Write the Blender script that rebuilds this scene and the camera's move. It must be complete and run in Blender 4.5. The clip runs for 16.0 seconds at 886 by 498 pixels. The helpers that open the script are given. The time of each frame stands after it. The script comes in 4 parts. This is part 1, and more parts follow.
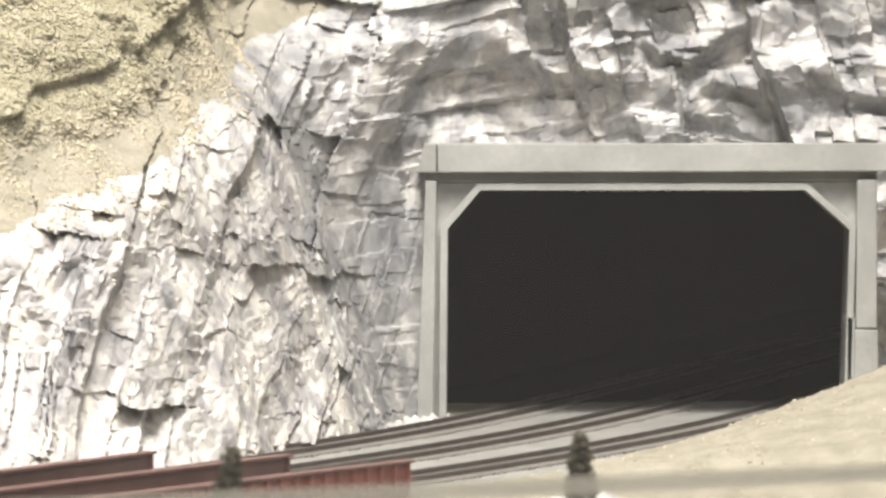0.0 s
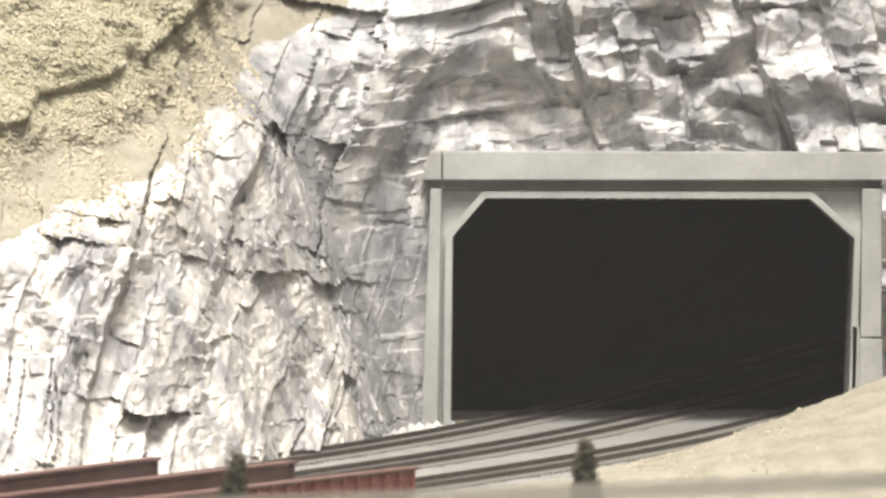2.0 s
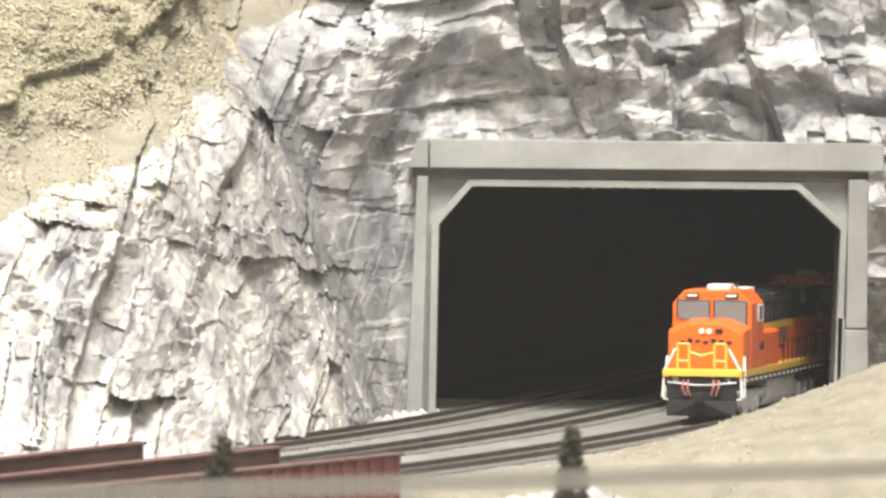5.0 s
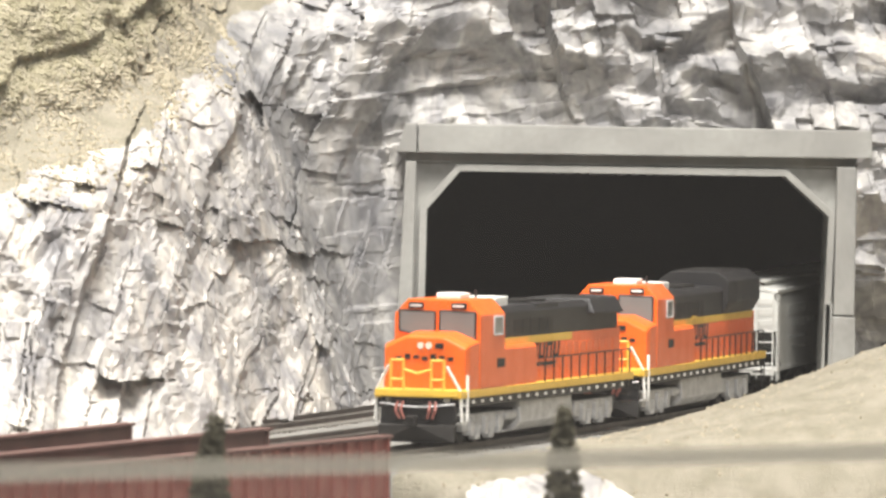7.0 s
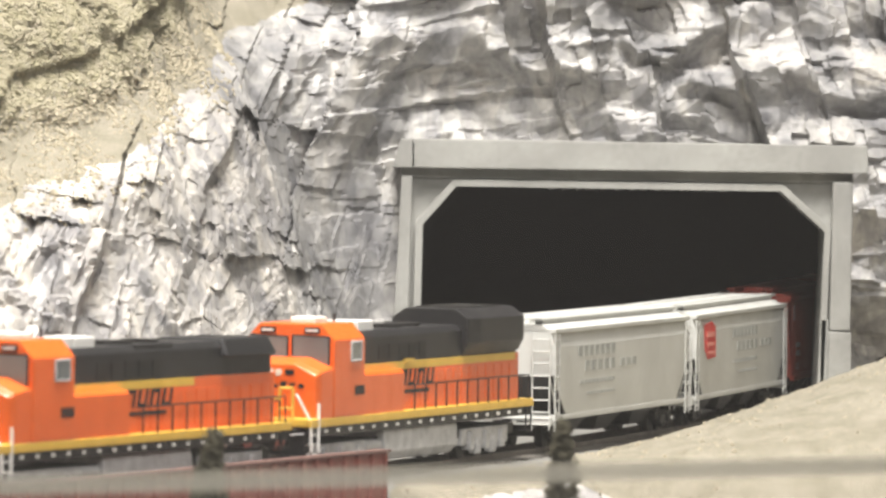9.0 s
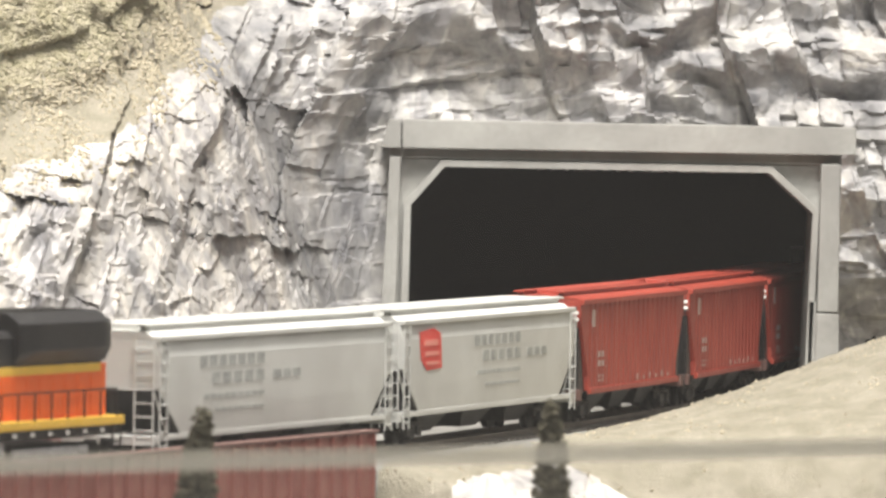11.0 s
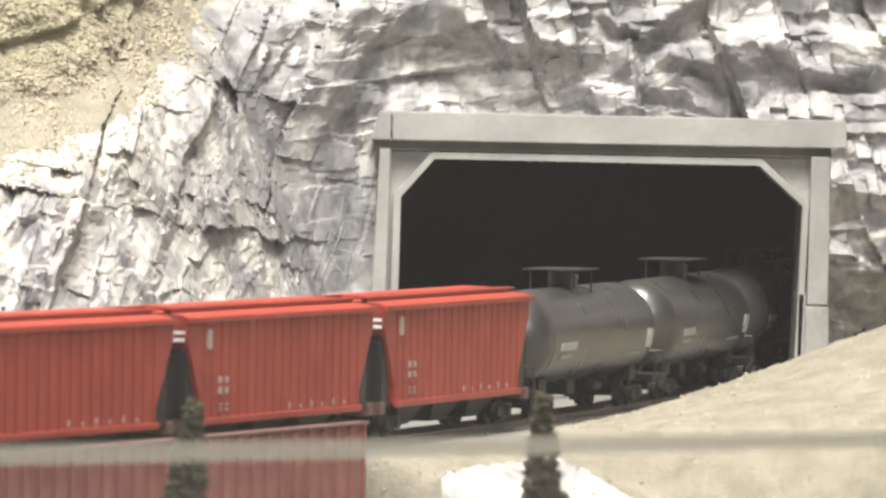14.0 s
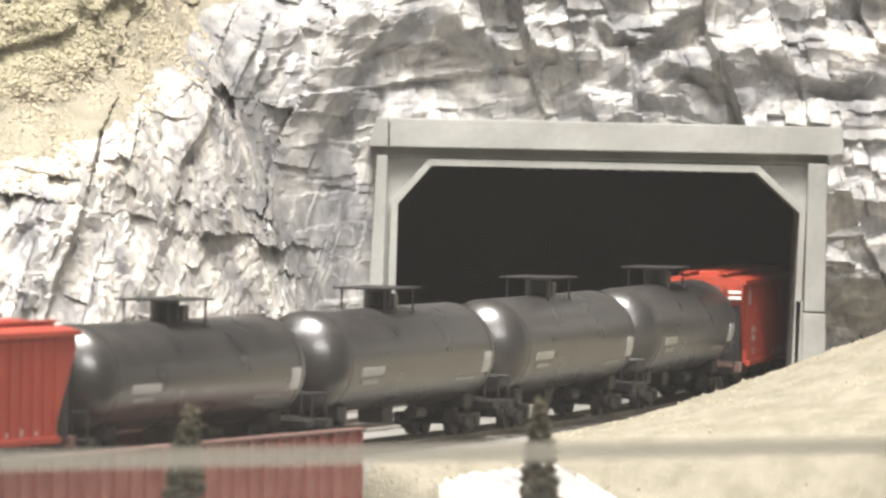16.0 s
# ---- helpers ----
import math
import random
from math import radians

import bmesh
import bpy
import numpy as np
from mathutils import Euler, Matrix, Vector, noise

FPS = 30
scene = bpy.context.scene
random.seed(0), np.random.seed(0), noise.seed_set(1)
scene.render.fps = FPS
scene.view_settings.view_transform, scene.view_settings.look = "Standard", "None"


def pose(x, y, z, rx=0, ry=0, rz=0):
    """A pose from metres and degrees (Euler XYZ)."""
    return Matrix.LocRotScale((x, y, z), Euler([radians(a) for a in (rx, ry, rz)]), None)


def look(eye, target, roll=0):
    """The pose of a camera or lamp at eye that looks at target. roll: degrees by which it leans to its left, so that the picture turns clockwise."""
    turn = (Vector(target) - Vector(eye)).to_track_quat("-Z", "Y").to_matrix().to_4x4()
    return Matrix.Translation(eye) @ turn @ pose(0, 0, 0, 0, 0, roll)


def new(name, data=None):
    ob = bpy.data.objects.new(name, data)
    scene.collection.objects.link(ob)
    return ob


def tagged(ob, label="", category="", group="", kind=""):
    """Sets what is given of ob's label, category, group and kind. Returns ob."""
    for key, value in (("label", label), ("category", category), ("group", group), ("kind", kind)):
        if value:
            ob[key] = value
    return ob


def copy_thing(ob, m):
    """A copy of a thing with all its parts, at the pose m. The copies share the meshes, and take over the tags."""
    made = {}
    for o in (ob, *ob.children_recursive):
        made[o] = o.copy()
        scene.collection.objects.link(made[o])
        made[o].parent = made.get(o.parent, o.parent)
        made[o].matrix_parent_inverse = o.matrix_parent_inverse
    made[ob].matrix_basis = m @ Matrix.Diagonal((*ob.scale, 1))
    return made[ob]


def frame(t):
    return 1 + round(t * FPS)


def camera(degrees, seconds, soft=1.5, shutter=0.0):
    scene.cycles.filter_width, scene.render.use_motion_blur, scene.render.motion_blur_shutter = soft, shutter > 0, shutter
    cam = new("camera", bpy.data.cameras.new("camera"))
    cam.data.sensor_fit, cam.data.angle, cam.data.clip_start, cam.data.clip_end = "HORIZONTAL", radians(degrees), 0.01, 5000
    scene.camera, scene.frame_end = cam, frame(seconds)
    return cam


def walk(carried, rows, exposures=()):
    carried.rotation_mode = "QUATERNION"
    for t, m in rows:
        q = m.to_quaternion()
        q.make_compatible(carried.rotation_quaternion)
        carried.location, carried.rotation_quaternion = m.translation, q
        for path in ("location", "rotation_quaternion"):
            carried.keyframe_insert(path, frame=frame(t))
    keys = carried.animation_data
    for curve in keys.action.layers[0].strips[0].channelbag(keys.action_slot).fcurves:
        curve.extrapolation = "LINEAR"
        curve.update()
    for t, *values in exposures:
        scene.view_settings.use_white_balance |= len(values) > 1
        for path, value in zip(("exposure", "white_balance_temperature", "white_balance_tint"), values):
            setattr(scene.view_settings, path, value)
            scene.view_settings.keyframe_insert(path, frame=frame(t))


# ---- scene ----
cam = camera(6.392, 16.0, soft=2.7)
PATH = [
    (0, pose(0.0150, 0, 0.1500, 88.6937, 0.2281, 0.4893)),
    (0.5, pose(0.0147, 0, 0.1498, 88.6974, 0.0965, 0.5190)),
    (1, pose(0.0145, 0, 0.1495, 88.6938, 0.1734, 0.5287)),
    (1.5, pose(0.0143, 0, 0.1493, 88.7294, 0.0525, 0.5183)),
    (2, pose(0.0140, 0, 0.1490, 88.7646, 0.0469, 0.5124)),
    (2.5, pose(0.0135, 0, 0.1480, 88.7820, -0.0447, 0.5103)),
    (3, pose(0.0130, 0, 0.1470, 88.8492, -0.3357, 0.4432)),
    (3.5, pose(0.0125, 0, 0.1460, 88.6751, -0.3681, 0.4344)),
    (4, pose(0.0123, 0, 0.1460, 88.7022, -0.2377, 0.4091)),
    (4.5, pose(0.0122, 0, 0.1460, 88.7671, -0.3247, 0.4125)),
    (5, pose(0.0120, 0, 0.1460, 88.7261, -0.4193, 0.3894)),
    (7.5, pose(0.0050, 0, 0.1400, 88.6992, -0.7861, 0.1944)),
    (8, pose(0.0043, 0, 0.1397, 88.7735, -0.7764, 0.1626)),
    (8.5, pose(0.0037, 0, 0.1393, 88.8584, -1.0233, 0.1475)),
    (9, pose(0.0030, 0, 0.1390, 88.8423, -0.7338, 0.1303)),
    (9.5, pose(0.0026, 0, 0.1390, 88.7845, -0.7728, 0.1042)),
    (12, pose(0.0004, 0, 0.1390, 88.6975, -0.9760, 0.0009)),
    (12.5, pose(0.0000, 0, 0.1390, 88.7626, -1.0000, 0.0000)),
    (13, pose(-0.0001, 0, 0.1389, 88.7455, -0.9412, -0.0226)),
    (13.5, pose(-0.0001, 0, 0.1387, 88.7235, -1.1149, -0.0425)),
    (14, pose(-0.0002, 0, 0.1386, 88.6531, -1.0451, -0.0748)),
    (14.5, pose(-0.0003, 0, 0.1384, 88.6991, -1.0450, -0.0814)),
    (15, pose(-0.0004, 0, 0.1383, 88.7141, -1.0501, -0.0941)),
    (15.5, pose(-0.0004, 0, 0.1381, 88.6962, -1.1126, -0.0976)),
    (16, pose(-0.0005, 0, 0.1380, 88.7116, -1.0592, -0.1011)),
]
walk(cam, PATH, [(0, 0.02), (5, 0.02), (8, -0.07), (13, -0.02), (14.5, 0.10), (16, 0.18)])
cam.data.dof.use_dof, cam.data.dof.focus_distance, cam.data.dof.aperture_fstop = True, 3.25, 45.0

# ---------------------------------------------------------------- light
world = bpy.data.worlds.new("room_air")
scene.world = world
world.use_nodes = True
world.node_tree.nodes["Background"].inputs[0].default_value = (1.0, 0.95, 0.88, 1)
world.node_tree.nodes["Background"].inputs[1].default_value = 0.05
scene.view_settings.exposure = 0.0


def area_lamp(name, eye, target, sx, sy, watts, colour):
    data = bpy.data.lights.new(name, "AREA")
    data.shape, data.size, data.size_y, data.energy, data.color = "RECTANGLE", sx, sy, watts, colour
    ob = new(name, data)
    ob.matrix_world = look(eye, target)
    return ob


area_lamp("ceiling_lamp_key", (0.02, 2.76, 1.28), (-0.08, 3.25, 0.0), 0.42, 0.42, 46.0, (1.0, 0.955, 0.90))
area_lamp("ceiling_lamp_fill", (-0.25, 2.30, 1.33), (-0.05, 3.3, 0.05), 0.8, 0.3, 20.0, (1.0, 0.965, 0.93))
# unseen lamp added behind the viewer to brighten faces turned to the front
area_lamp("added_front_fill", (0.55, 0.90, 1.34), (-0.1, 2.9, 0.0), 0.9, 0.3, 37.0, (1.0, 0.965, 0.93))

# ---------------------------------------------------------------- materials
MATS = {}


def nodes_of(name):
    m = bpy.data.materials.new(name)
    m.use_nodes = True
    nt = m.node_tree
    return m, nt, nt.nodes["Principled BSDF"]


def mat(name, base, rough=0.6, metal=0.0, var=0.15, scale=120.0, fine=900.0, bump=0.15, spec=0.4, alt=None, coat=0.0, dist=0.0004):
    """Paint, plastic or plaster: base colour with two scales of variation, roughness wear and fine relief."""
    if name in MATS:
        return MATS[name]
    m, nt, bs = nodes_of(name)
    tc = nt.nodes.new("ShaderNodeTexCoord")
    n1, n2 = nt.nodes.new("ShaderNodeTexNoise"), nt.nodes.new("ShaderNodeTexNoise")
    n1.inputs["Scale"].default_value, n1.inputs["Detail"].default_value = scale, 5
    n2.inputs["Scale"].default_value, n2.inputs["Detail"].default_value = fine, 3
    for n in (n1, n2):
        nt.links.new(tc.outputs["Object"], n.inputs["Vector"])
    mix = nt.nodes.new("ShaderNodeMix")
    mix.data_type = "RGBA"
    alt = alt or tuple(c * (1 - var) for c in base)
    mix.inputs[6].default_value, mix.inputs[7].default_value = (*base, 1), (*alt, 1)
    rmp = nt.nodes.new("ShaderNodeMapRange")
    rmp.inputs[1].default_value, rmp.inputs[2].default_value = 0.35, 0.7
    nt.links.new(n1.outputs["Fac"], rmp.inputs[0])
    nt.links.new(rmp.outputs[0], mix.inputs[0])
    mul = nt.nodes.new("ShaderNodeMix")
    mul.data_type, mul.blend_type = "RGBA", "MULTIPLY"
    mul.inputs[0].default_value = min(1.0, var * 1.5)
    nt.links.new(mix.outputs[2], mul.inputs[6])
    nt.links.new(n2.outputs["Fac"], mul.inputs[7])
    nt.links.new(mul.outputs[2], bs.inputs["Base Color"])
    rr = nt.nodes.new("ShaderNodeMapRange")
    rr.inputs[3].default_value, rr.inputs[4].default_value = max(0.05, rough - 0.12), min(1, rough + 0.12)
    nt.links.new(n1.outputs["Fac"], rr.inputs[0])
    nt.links.new(rr.outputs[0], bs.inputs["Roughness"])
    bs.inputs["Metallic"].default_value = metal
    bs.inputs["Specular IOR Level"].default_value = spec
    bs.inputs["Coat Weight"].default_value = coat
    if bump:
        b = nt.nodes.new("ShaderNodeBump")
        b.inputs["Strength"].default_value, b.inputs["Distance"].default_value = bump, dist
        nt.links.new(n2.outputs["Fac"], b.inputs["Height"])
        nt.links.new(b.outputs[0], bs.inputs["Normal"])
    MATS[name] = m
    return m


def rock_material(name, tone):
    """Cast plaster rock: pale grey with darker washes, cream streaks and a slight satin sheen."""
    m, nt, bs = nodes_of(name)
    tc = nt.nodes.new("ShaderNodeTexCoord")

    def noise_tex(scale, detail, stretch=(1, 1, 1), rough=0.6, dist=0.0):
        mp = nt.nodes.new("ShaderNodeMapping")
        mp.inputs["Scale"].default_value = stretch
        nt.links.new(tc.outputs["Object"], mp.inputs[0])
        n = nt.nodes.new("ShaderNodeTexNoise")
        n.inputs["Scale"].default_value, n.inputs["Detail"].default_value = scale, detail
        n.inputs["Roughness"].default_value, n.inputs["Distortion"].default_value = rough, dist
        nt.links.new(mp.outputs[0], n.inputs[0])
        return n.outputs["Fac"]

    def ramp(fac, stops):
        r = nt.nodes.new("ShaderNodeValToRGB")
        while len(r.color_ramp.elements) < len(stops):
            r.color_ramp.elements.new(0.5)
        for e, (p, c) in zip(r.color_ramp.elements, stops):
            e.position, e.color = p, (*c, 1)
        nt.links.new(fac, r.inputs[0])
        return r.outputs[0]

    def mixc(kind, fac, a, b):
        x = nt.nodes.new("ShaderNodeMix")
        x.data_type, x.blend_type = "RGBA", kind
        if isinstance(fac, float):
            x.inputs[0].default_value = fac
        else:
            nt.links.new(fac, x.inputs[0])
        nt.links.new(a, x.inputs[6])
        nt.links.new(b, x.inputs[7])
        return x.outputs[2]

    big = ramp(noise_tex(30, 6, (1, 1, 0.6), 0.62, 0.15), tone)
    wash = ramp(noise_tex(85, 7, (1, 1, 0.6), 0.68, 0.2), [(0.34, (0.50, 0.505, 0.52)), (0.50, (0.88, 0.875, 0.87)), (0.60, (1, 0.985, 0.95))])
    c = mixc("MULTIPLY", 0.55, big, wash)
    chips = ramp(noise_tex(240, 4, (1, 1, 0.7), 0.7, 0.5), [(0.33, (0.45, 0.44, 0.44)), (0.48, (1, 1, 1))])
    c = mixc("MULTIPLY", 0.5, c, chips)
    for cells, stretch, low in ((95, (1, 0.45, 0.5), 0.72), (210, (1, 0.5, 0.6), 0.80)):
        mp = nt.nodes.new("ShaderNodeMapping")
        mp.inputs["Scale"].default_value, mp.inputs["Rotation"].default_value = stretch, (0, 0.35, 0)
        nt.links.new(tc.outputs["Object"], mp.inputs[0])
        vo = nt.nodes.new("ShaderNodeTexVoronoi")
        vo.inputs["Scale"].default_value = cells
        nt.links.new(mp.outputs[0], vo.inputs["Vector"])
        bw = nt.nodes.new("ShaderNodeRGBToBW")
        nt.links.new(vo.outputs["Color"], bw.inputs[0])
        c = mixc("MULTIPLY", 0.9, c, ramp(bw.outputs[0], [(0.2, (low, low, low * 1.02)), (0.75, (1.06, 1.05, 1.03))]))
    nt.links.new(c, bs.inputs["Base Color"])
    bs.inputs["Roughness"].default_value = 0.46
    bs.inputs["Specular IOR Level"].default_value = 0.5
    b = nt.nodes.new("ShaderNodeBump")
    b.inputs["Strength"].default_value, b.inputs["Distance"].default_value = 0.45, 0.0010
    nt.links.new(noise_tex(170, 8, (1, 1, 0.5), 0.65, 0.6), b.inputs["Height"])
    nt.links.new(b.outputs[0], bs.inputs["Normal"])
    return m


ROCK = rock_material("pale_plaster_rock", [(0.34, (0.34, 0.334, 0.332)), (0.45, (0.46, 0.450, 0.440)), (0.54, (0.59, 0.570, 0.535)), (0.66, (0.69, 0.662, 0.610))])
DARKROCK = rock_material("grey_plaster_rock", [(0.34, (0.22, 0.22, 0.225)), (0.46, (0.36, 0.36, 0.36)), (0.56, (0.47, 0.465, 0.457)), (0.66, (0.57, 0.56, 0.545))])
EARTH = mat("cream_scenic_earth", (0.43, 0.395, 0.315), 0.95, var=0.45, scale=75, fine=1100, bump=1.0, spec=0.1, alt=(0.31, 0.285, 0.215), dist=0.001)
BALLAST = mat("grey_fine_ballast", (0.33, 0.322, 0.298), 0.95, var=0.35, scale=60, fine=1600, bump=0.9, spec=0.1, alt=(0.26, 0.253, 0.236), dist=0.0008)
CONCRETE = mat("weathered_grey_concrete", (0.37, 0.37, 0.345), 0.85, var=0.22, scale=30, fine=420, bump=0.25, spec=0.2, alt=(0.27, 0.266, 0.25))
BLACKLINING = mat("matt_black_tunnel_lining", (0.05, 0.048, 0.046), 0.95, var=0.2, spec=0.05)
RAILSTEEL = mat("brown_weathered_rail", (0.17, 0.15, 0.135), 0.5, 0.4, var=0.25)
TIE = mat("dusty_grey_brown_tie", (0.24, 0.225, 0.20), 0.9, var=0.3, spec=0.1)
ORANGE = mat("orange_locomotive_paint", (0.88, 0.150, 0.018), 0.38, var=0.08, bump=0.03, coat=0.15)
YELLOW = mat("golden_yellow_paint", (0.86, 0.55, 0.08), 0.42, var=0.12, bump=0.03)
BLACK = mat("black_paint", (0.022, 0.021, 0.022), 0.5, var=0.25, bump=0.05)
DARKMETAL = mat("dark_underframe_metal", (0.035, 0.032, 0.03), 0.6, 0.2, var=0.3)
SILVER = mat("silver_grey_paint", (0.78, 0.78, 0.78), 0.5, 0.1, var=0.3, scale=200)
FADEDWHITE = mat("faded_white_lettering", (0.66, 0.50, 0.45), 0.6, var=0.3, scale=400)
WHITE = mat("white_plastic", (0.85, 0.84, 0.80), 0.45, var=0.05, bump=0.02)
GREYCAR = mat("pale_grey_hopper_paint", (0.64, 0.645, 0.615), 0.5, var=0.12, scale=40, alt=(0.55, 0.55, 0.52))
GREYMARK = mat("faded_grey_lettering", (0.52, 0.535, 0.51), 0.6, var=0.3, scale=300)
REDMARK = mat("bright_red_panel", (0.72, 0.045, 0.035), 0.45, var=0.1)
REDCAR = mat("oxide_red_hopper_paint", (0.43, 0.066, 0.040), 0.5, var=0.25, scale=50, alt=(0.35, 0.052, 0.034))
REDBRIGHT = mat("orange_red_hopper_paint", (0.46, 0.058, 0.028), 0.5, var=0.2, scale=50)
TANKBLACK = mat("satin_black_tank_paint", (0.026, 0.0255, 0.027), 0.30, var=0.35, scale=55, alt=(0.050, 0.046, 0.043), spec=1.0)
GIRDER = mat("oxide_red_bridge_paint", (0.40, 0.16, 0.13), 0.6, var=0.25, scale=60, alt=(0.27, 0.075, 0.06))
GIRDERDULL = mat("brown_bridge_paint", (0.19, 0.105, 0.09), 0.65, var=0.25, scale=60)
SCRUB = mat("olive_ground_foam", (0.43, 0.397, 0.265), 0.95, var=0.35, scale=160, fine=1500, bump=1.0, spec=0.05, alt=(0.52, 0.475, 0.36), dist=0.001)
TANFOAM = mat("tan_ground_foam", (0.60, 0.54, 0.41), 0.95, var=0.35, scale=160, fine=1500, bump=1.0, spec=0.05, alt=(0.48, 0.43, 0.31), dist=0.001)
TREEGREEN = mat("dull_green_conifer_foam", (0.10, 0.092, 0.062), 0.95, var=0.4, scale=300, bump=0.8, spec=0.05, alt=(0.12, 0.11, 0.08))
BARK = mat("brown_bark", (0.12, 0.08, 0.05), 0.9, var=0.3)
PLASTER = mat("painted_room_wall", (0.62, 0.60, 0.55), 0.9, var=0.06, scale=3, fine=120)
CARPET = mat("dark_grey_carpet", (0.10, 0.10, 0.11), 0.98, var=0.3, scale=20, fine=300)
FASCIA = mat("dark_painted_fascia_board", (0.05, 0.06, 0.05), 0.6, var=0.15)


def glass_material(name, tint, rough):
    m, nt, bs = nodes_of(name)
    bs.inputs["Base Color"].default_value = (*tint, 1)
    bs.inputs["Roughness"].default_value = rough
    bs.inputs["Specular IOR Level"].default_value = 0.8
    return m


# the grey base colour stands in for the reflection in the cab windows
CABGLASS = glass_material("reflection_grey_cab_glass", (0.17, 0.18, 0.175), 0.12)
LENS = glass_material("clear_headlight_lens", (0.7, 0.68, 0.6), 0.15)


def acrylic_material(name, cover, colour):
    """Clear sheet: mostly see-through, with a light milky scatter."""
    m, nt, bs = nodes_of(name)
    tr = nt.nodes.new("ShaderNodeBsdfTransparent")
    mx = nt.nodes.new("ShaderNodeMixShader")
    bs.inputs["Base Color"].default_value = (*colour, 1)
    bs.inputs["Roughness"].default_value = 0.5
    mx.inputs[0].default_value = cover
    nt.links.new(tr.outputs[0], mx.inputs[1])
    nt.links.new(bs.outputs[0], mx.inputs[2])
    nt.links.new(mx.outputs[0], nt.nodes["Material Output"].inputs[0])
    return m


ACRYLIC = acrylic_material("clear_acrylic", 0.06, (0.75, 0.72, 0.66))
# faint pale cover that works as a haze over the whole view
ACRYLICVEIL = acrylic_material("black_lifting_veil", 0.031, (0.78, 0.76, 0.73))
ACRYLICEDGE = acrylic_material("milky_acrylic_edge", 0.26, (0.50, 0.48, 0.42))

# ---------------------------------------------------------------- mesh helpers


def thing(name, label, category, group="", kind="", m=None):
    ob = new(name)
    ob.empty_display_size = 0.01
    if m is not None:
        ob.matrix_world = m
    return tagged(ob, label, category, group, kind)


def part(name, bm, material, parent=None, label="", smooth=False):
    me = bpy.data.meshes.new(name)
    bm.to_mesh(me)
    bm.free()
    me.materials.append(material)
    if smooth:
        me.polygons.foreach_set("use_smooth", [True] * len(me.polygons))
    ob = new(name, me)
    if parent is not None:
        ob.parent = parent
    if label:
        ob["label"] = label
    return ob


def add_box(bm, lo, hi, bevel=0.0, taper=None):
    """An axis box from lo to hi; taper = (dx, dy) drawn in at the top; edges bevelled."""
    cs = []
    for k in (0, 1):
        for i, j in ((0, 0), (1, 0), (1, 1), (0, 1)):
            x, y, z = (lo[0], hi[0])[i], (lo[1], hi[1])[j], (lo[2], hi[2])[k]
            if taper and k:
                x += taper[0] * (1 if i == 0 else -1)
                y += taper[1] * (1 if j == 0 else -1)
            cs.append(bm.verts.new((x, y, z)))
    fs = [(3, 2, 1, 0), (4, 5, 6, 7), (0, 1, 5, 4), (1, 2, 6, 5), (2, 3, 7, 6), (3, 0, 4, 7)]
    made = [bm.faces.new([cs[i] for i in f]) for f in fs]
    if bevel:
        edges = list({e for f in made for e in f.edges})
        bmesh.ops.bevel(bm, geom=edges, offset=bevel, segments=2, affect="EDGES", profile=0.6)
    return bm


def box(lo, hi, bevel=0.0, taper=None):
    return add_box(bmesh.new(), lo, hi, bevel, taper)


def add_rod(bm, a, b, r, n=8):
    a, b = Vector(a), Vector(b)
    d = b - a
    q = d.to_track_quat("Z", "Y").to_matrix()
    rings = []
    for p in (a, b):
        rings.append([bm.verts.new(p + q @ Vector((r * math.cos(2 * math.pi * i / n), r * math.sin(2 * math.pi * i / n), 0))) for i in range(n)])
    for i in range(n):
        j = (i + 1) % n
        bm.faces.new((rings[0][i], rings[0][j], rings[1][j], rings[1][i]))
    bm.faces.new(rings[0][::-1])
    bm.faces.new(rings[1])
    return bm


def rods(segs, r, n=6):
    bm = bmesh.new()
    for a, b in segs:
        add_rod(bm, a, b, r, n)
    return bm


def loft(sections, closed=True, caps=True):
    """Skin rings of points (each a list of the same length)."""
    bm = bmesh.new()
    rings = [[bm.verts.new(p) for p in s] for s in sections]
    n = len(rings[0])
    for a, b in zip(rings, rings[1:]):
        for i in range(n if closed else n - 1):
            j = (i + 1) % n
            bm.faces.new((a[i], a[j], b[j], b[i]))
    if caps and closed:
        bm.faces.new(rings[0][::-1])
        bm.faces.new(rings[-1])
    bmesh.ops.recalc_face_normals(bm, faces=bm.faces)
    return bm


# ---------------------------------------------------------------- track plan
# One constant curve; s runs from the portal towards the viewer, off to the viewer's side of the line.
TX, TY, TA, TK = 0.1419, 3.5902, 0.1765, 0.2488
RAIL = -0.0015
CX, CY = TX - math.cos(TA) / TK, TY + math.sin(TA) / TK
LANES = (0.0, -0.060, -0.115)


def on_track(s, off=0.0):
    if s < 0:
        return (TX - s * math.sin(TA) + off * math.cos(TA), TY - s * math.cos(TA) - off * math.sin(TA), TA)
    a = TA + TK * s
    r = 1 / TK + off
    return (CX + r * math.cos(a), CY - r * math.sin(a), a)


def track_coords(x, y):
    """Arrays of s and off for plan points."""
    dx, dy = x - CX, y - CY
    a = np.arctan2(-dy, dx)
    return (a - TA) / TK, np.hypot(dx, dy) - 1 / TK


def along(s, off=0.0, z=0.0):
    """Pose on the line: local x forward, local y to the viewer's side."""
    x, y, a = on_track(s, off)
    return pose(x, y, z, 0, 0, math.degrees(math.atan2(-math.cos(a), -math.sin(a))))


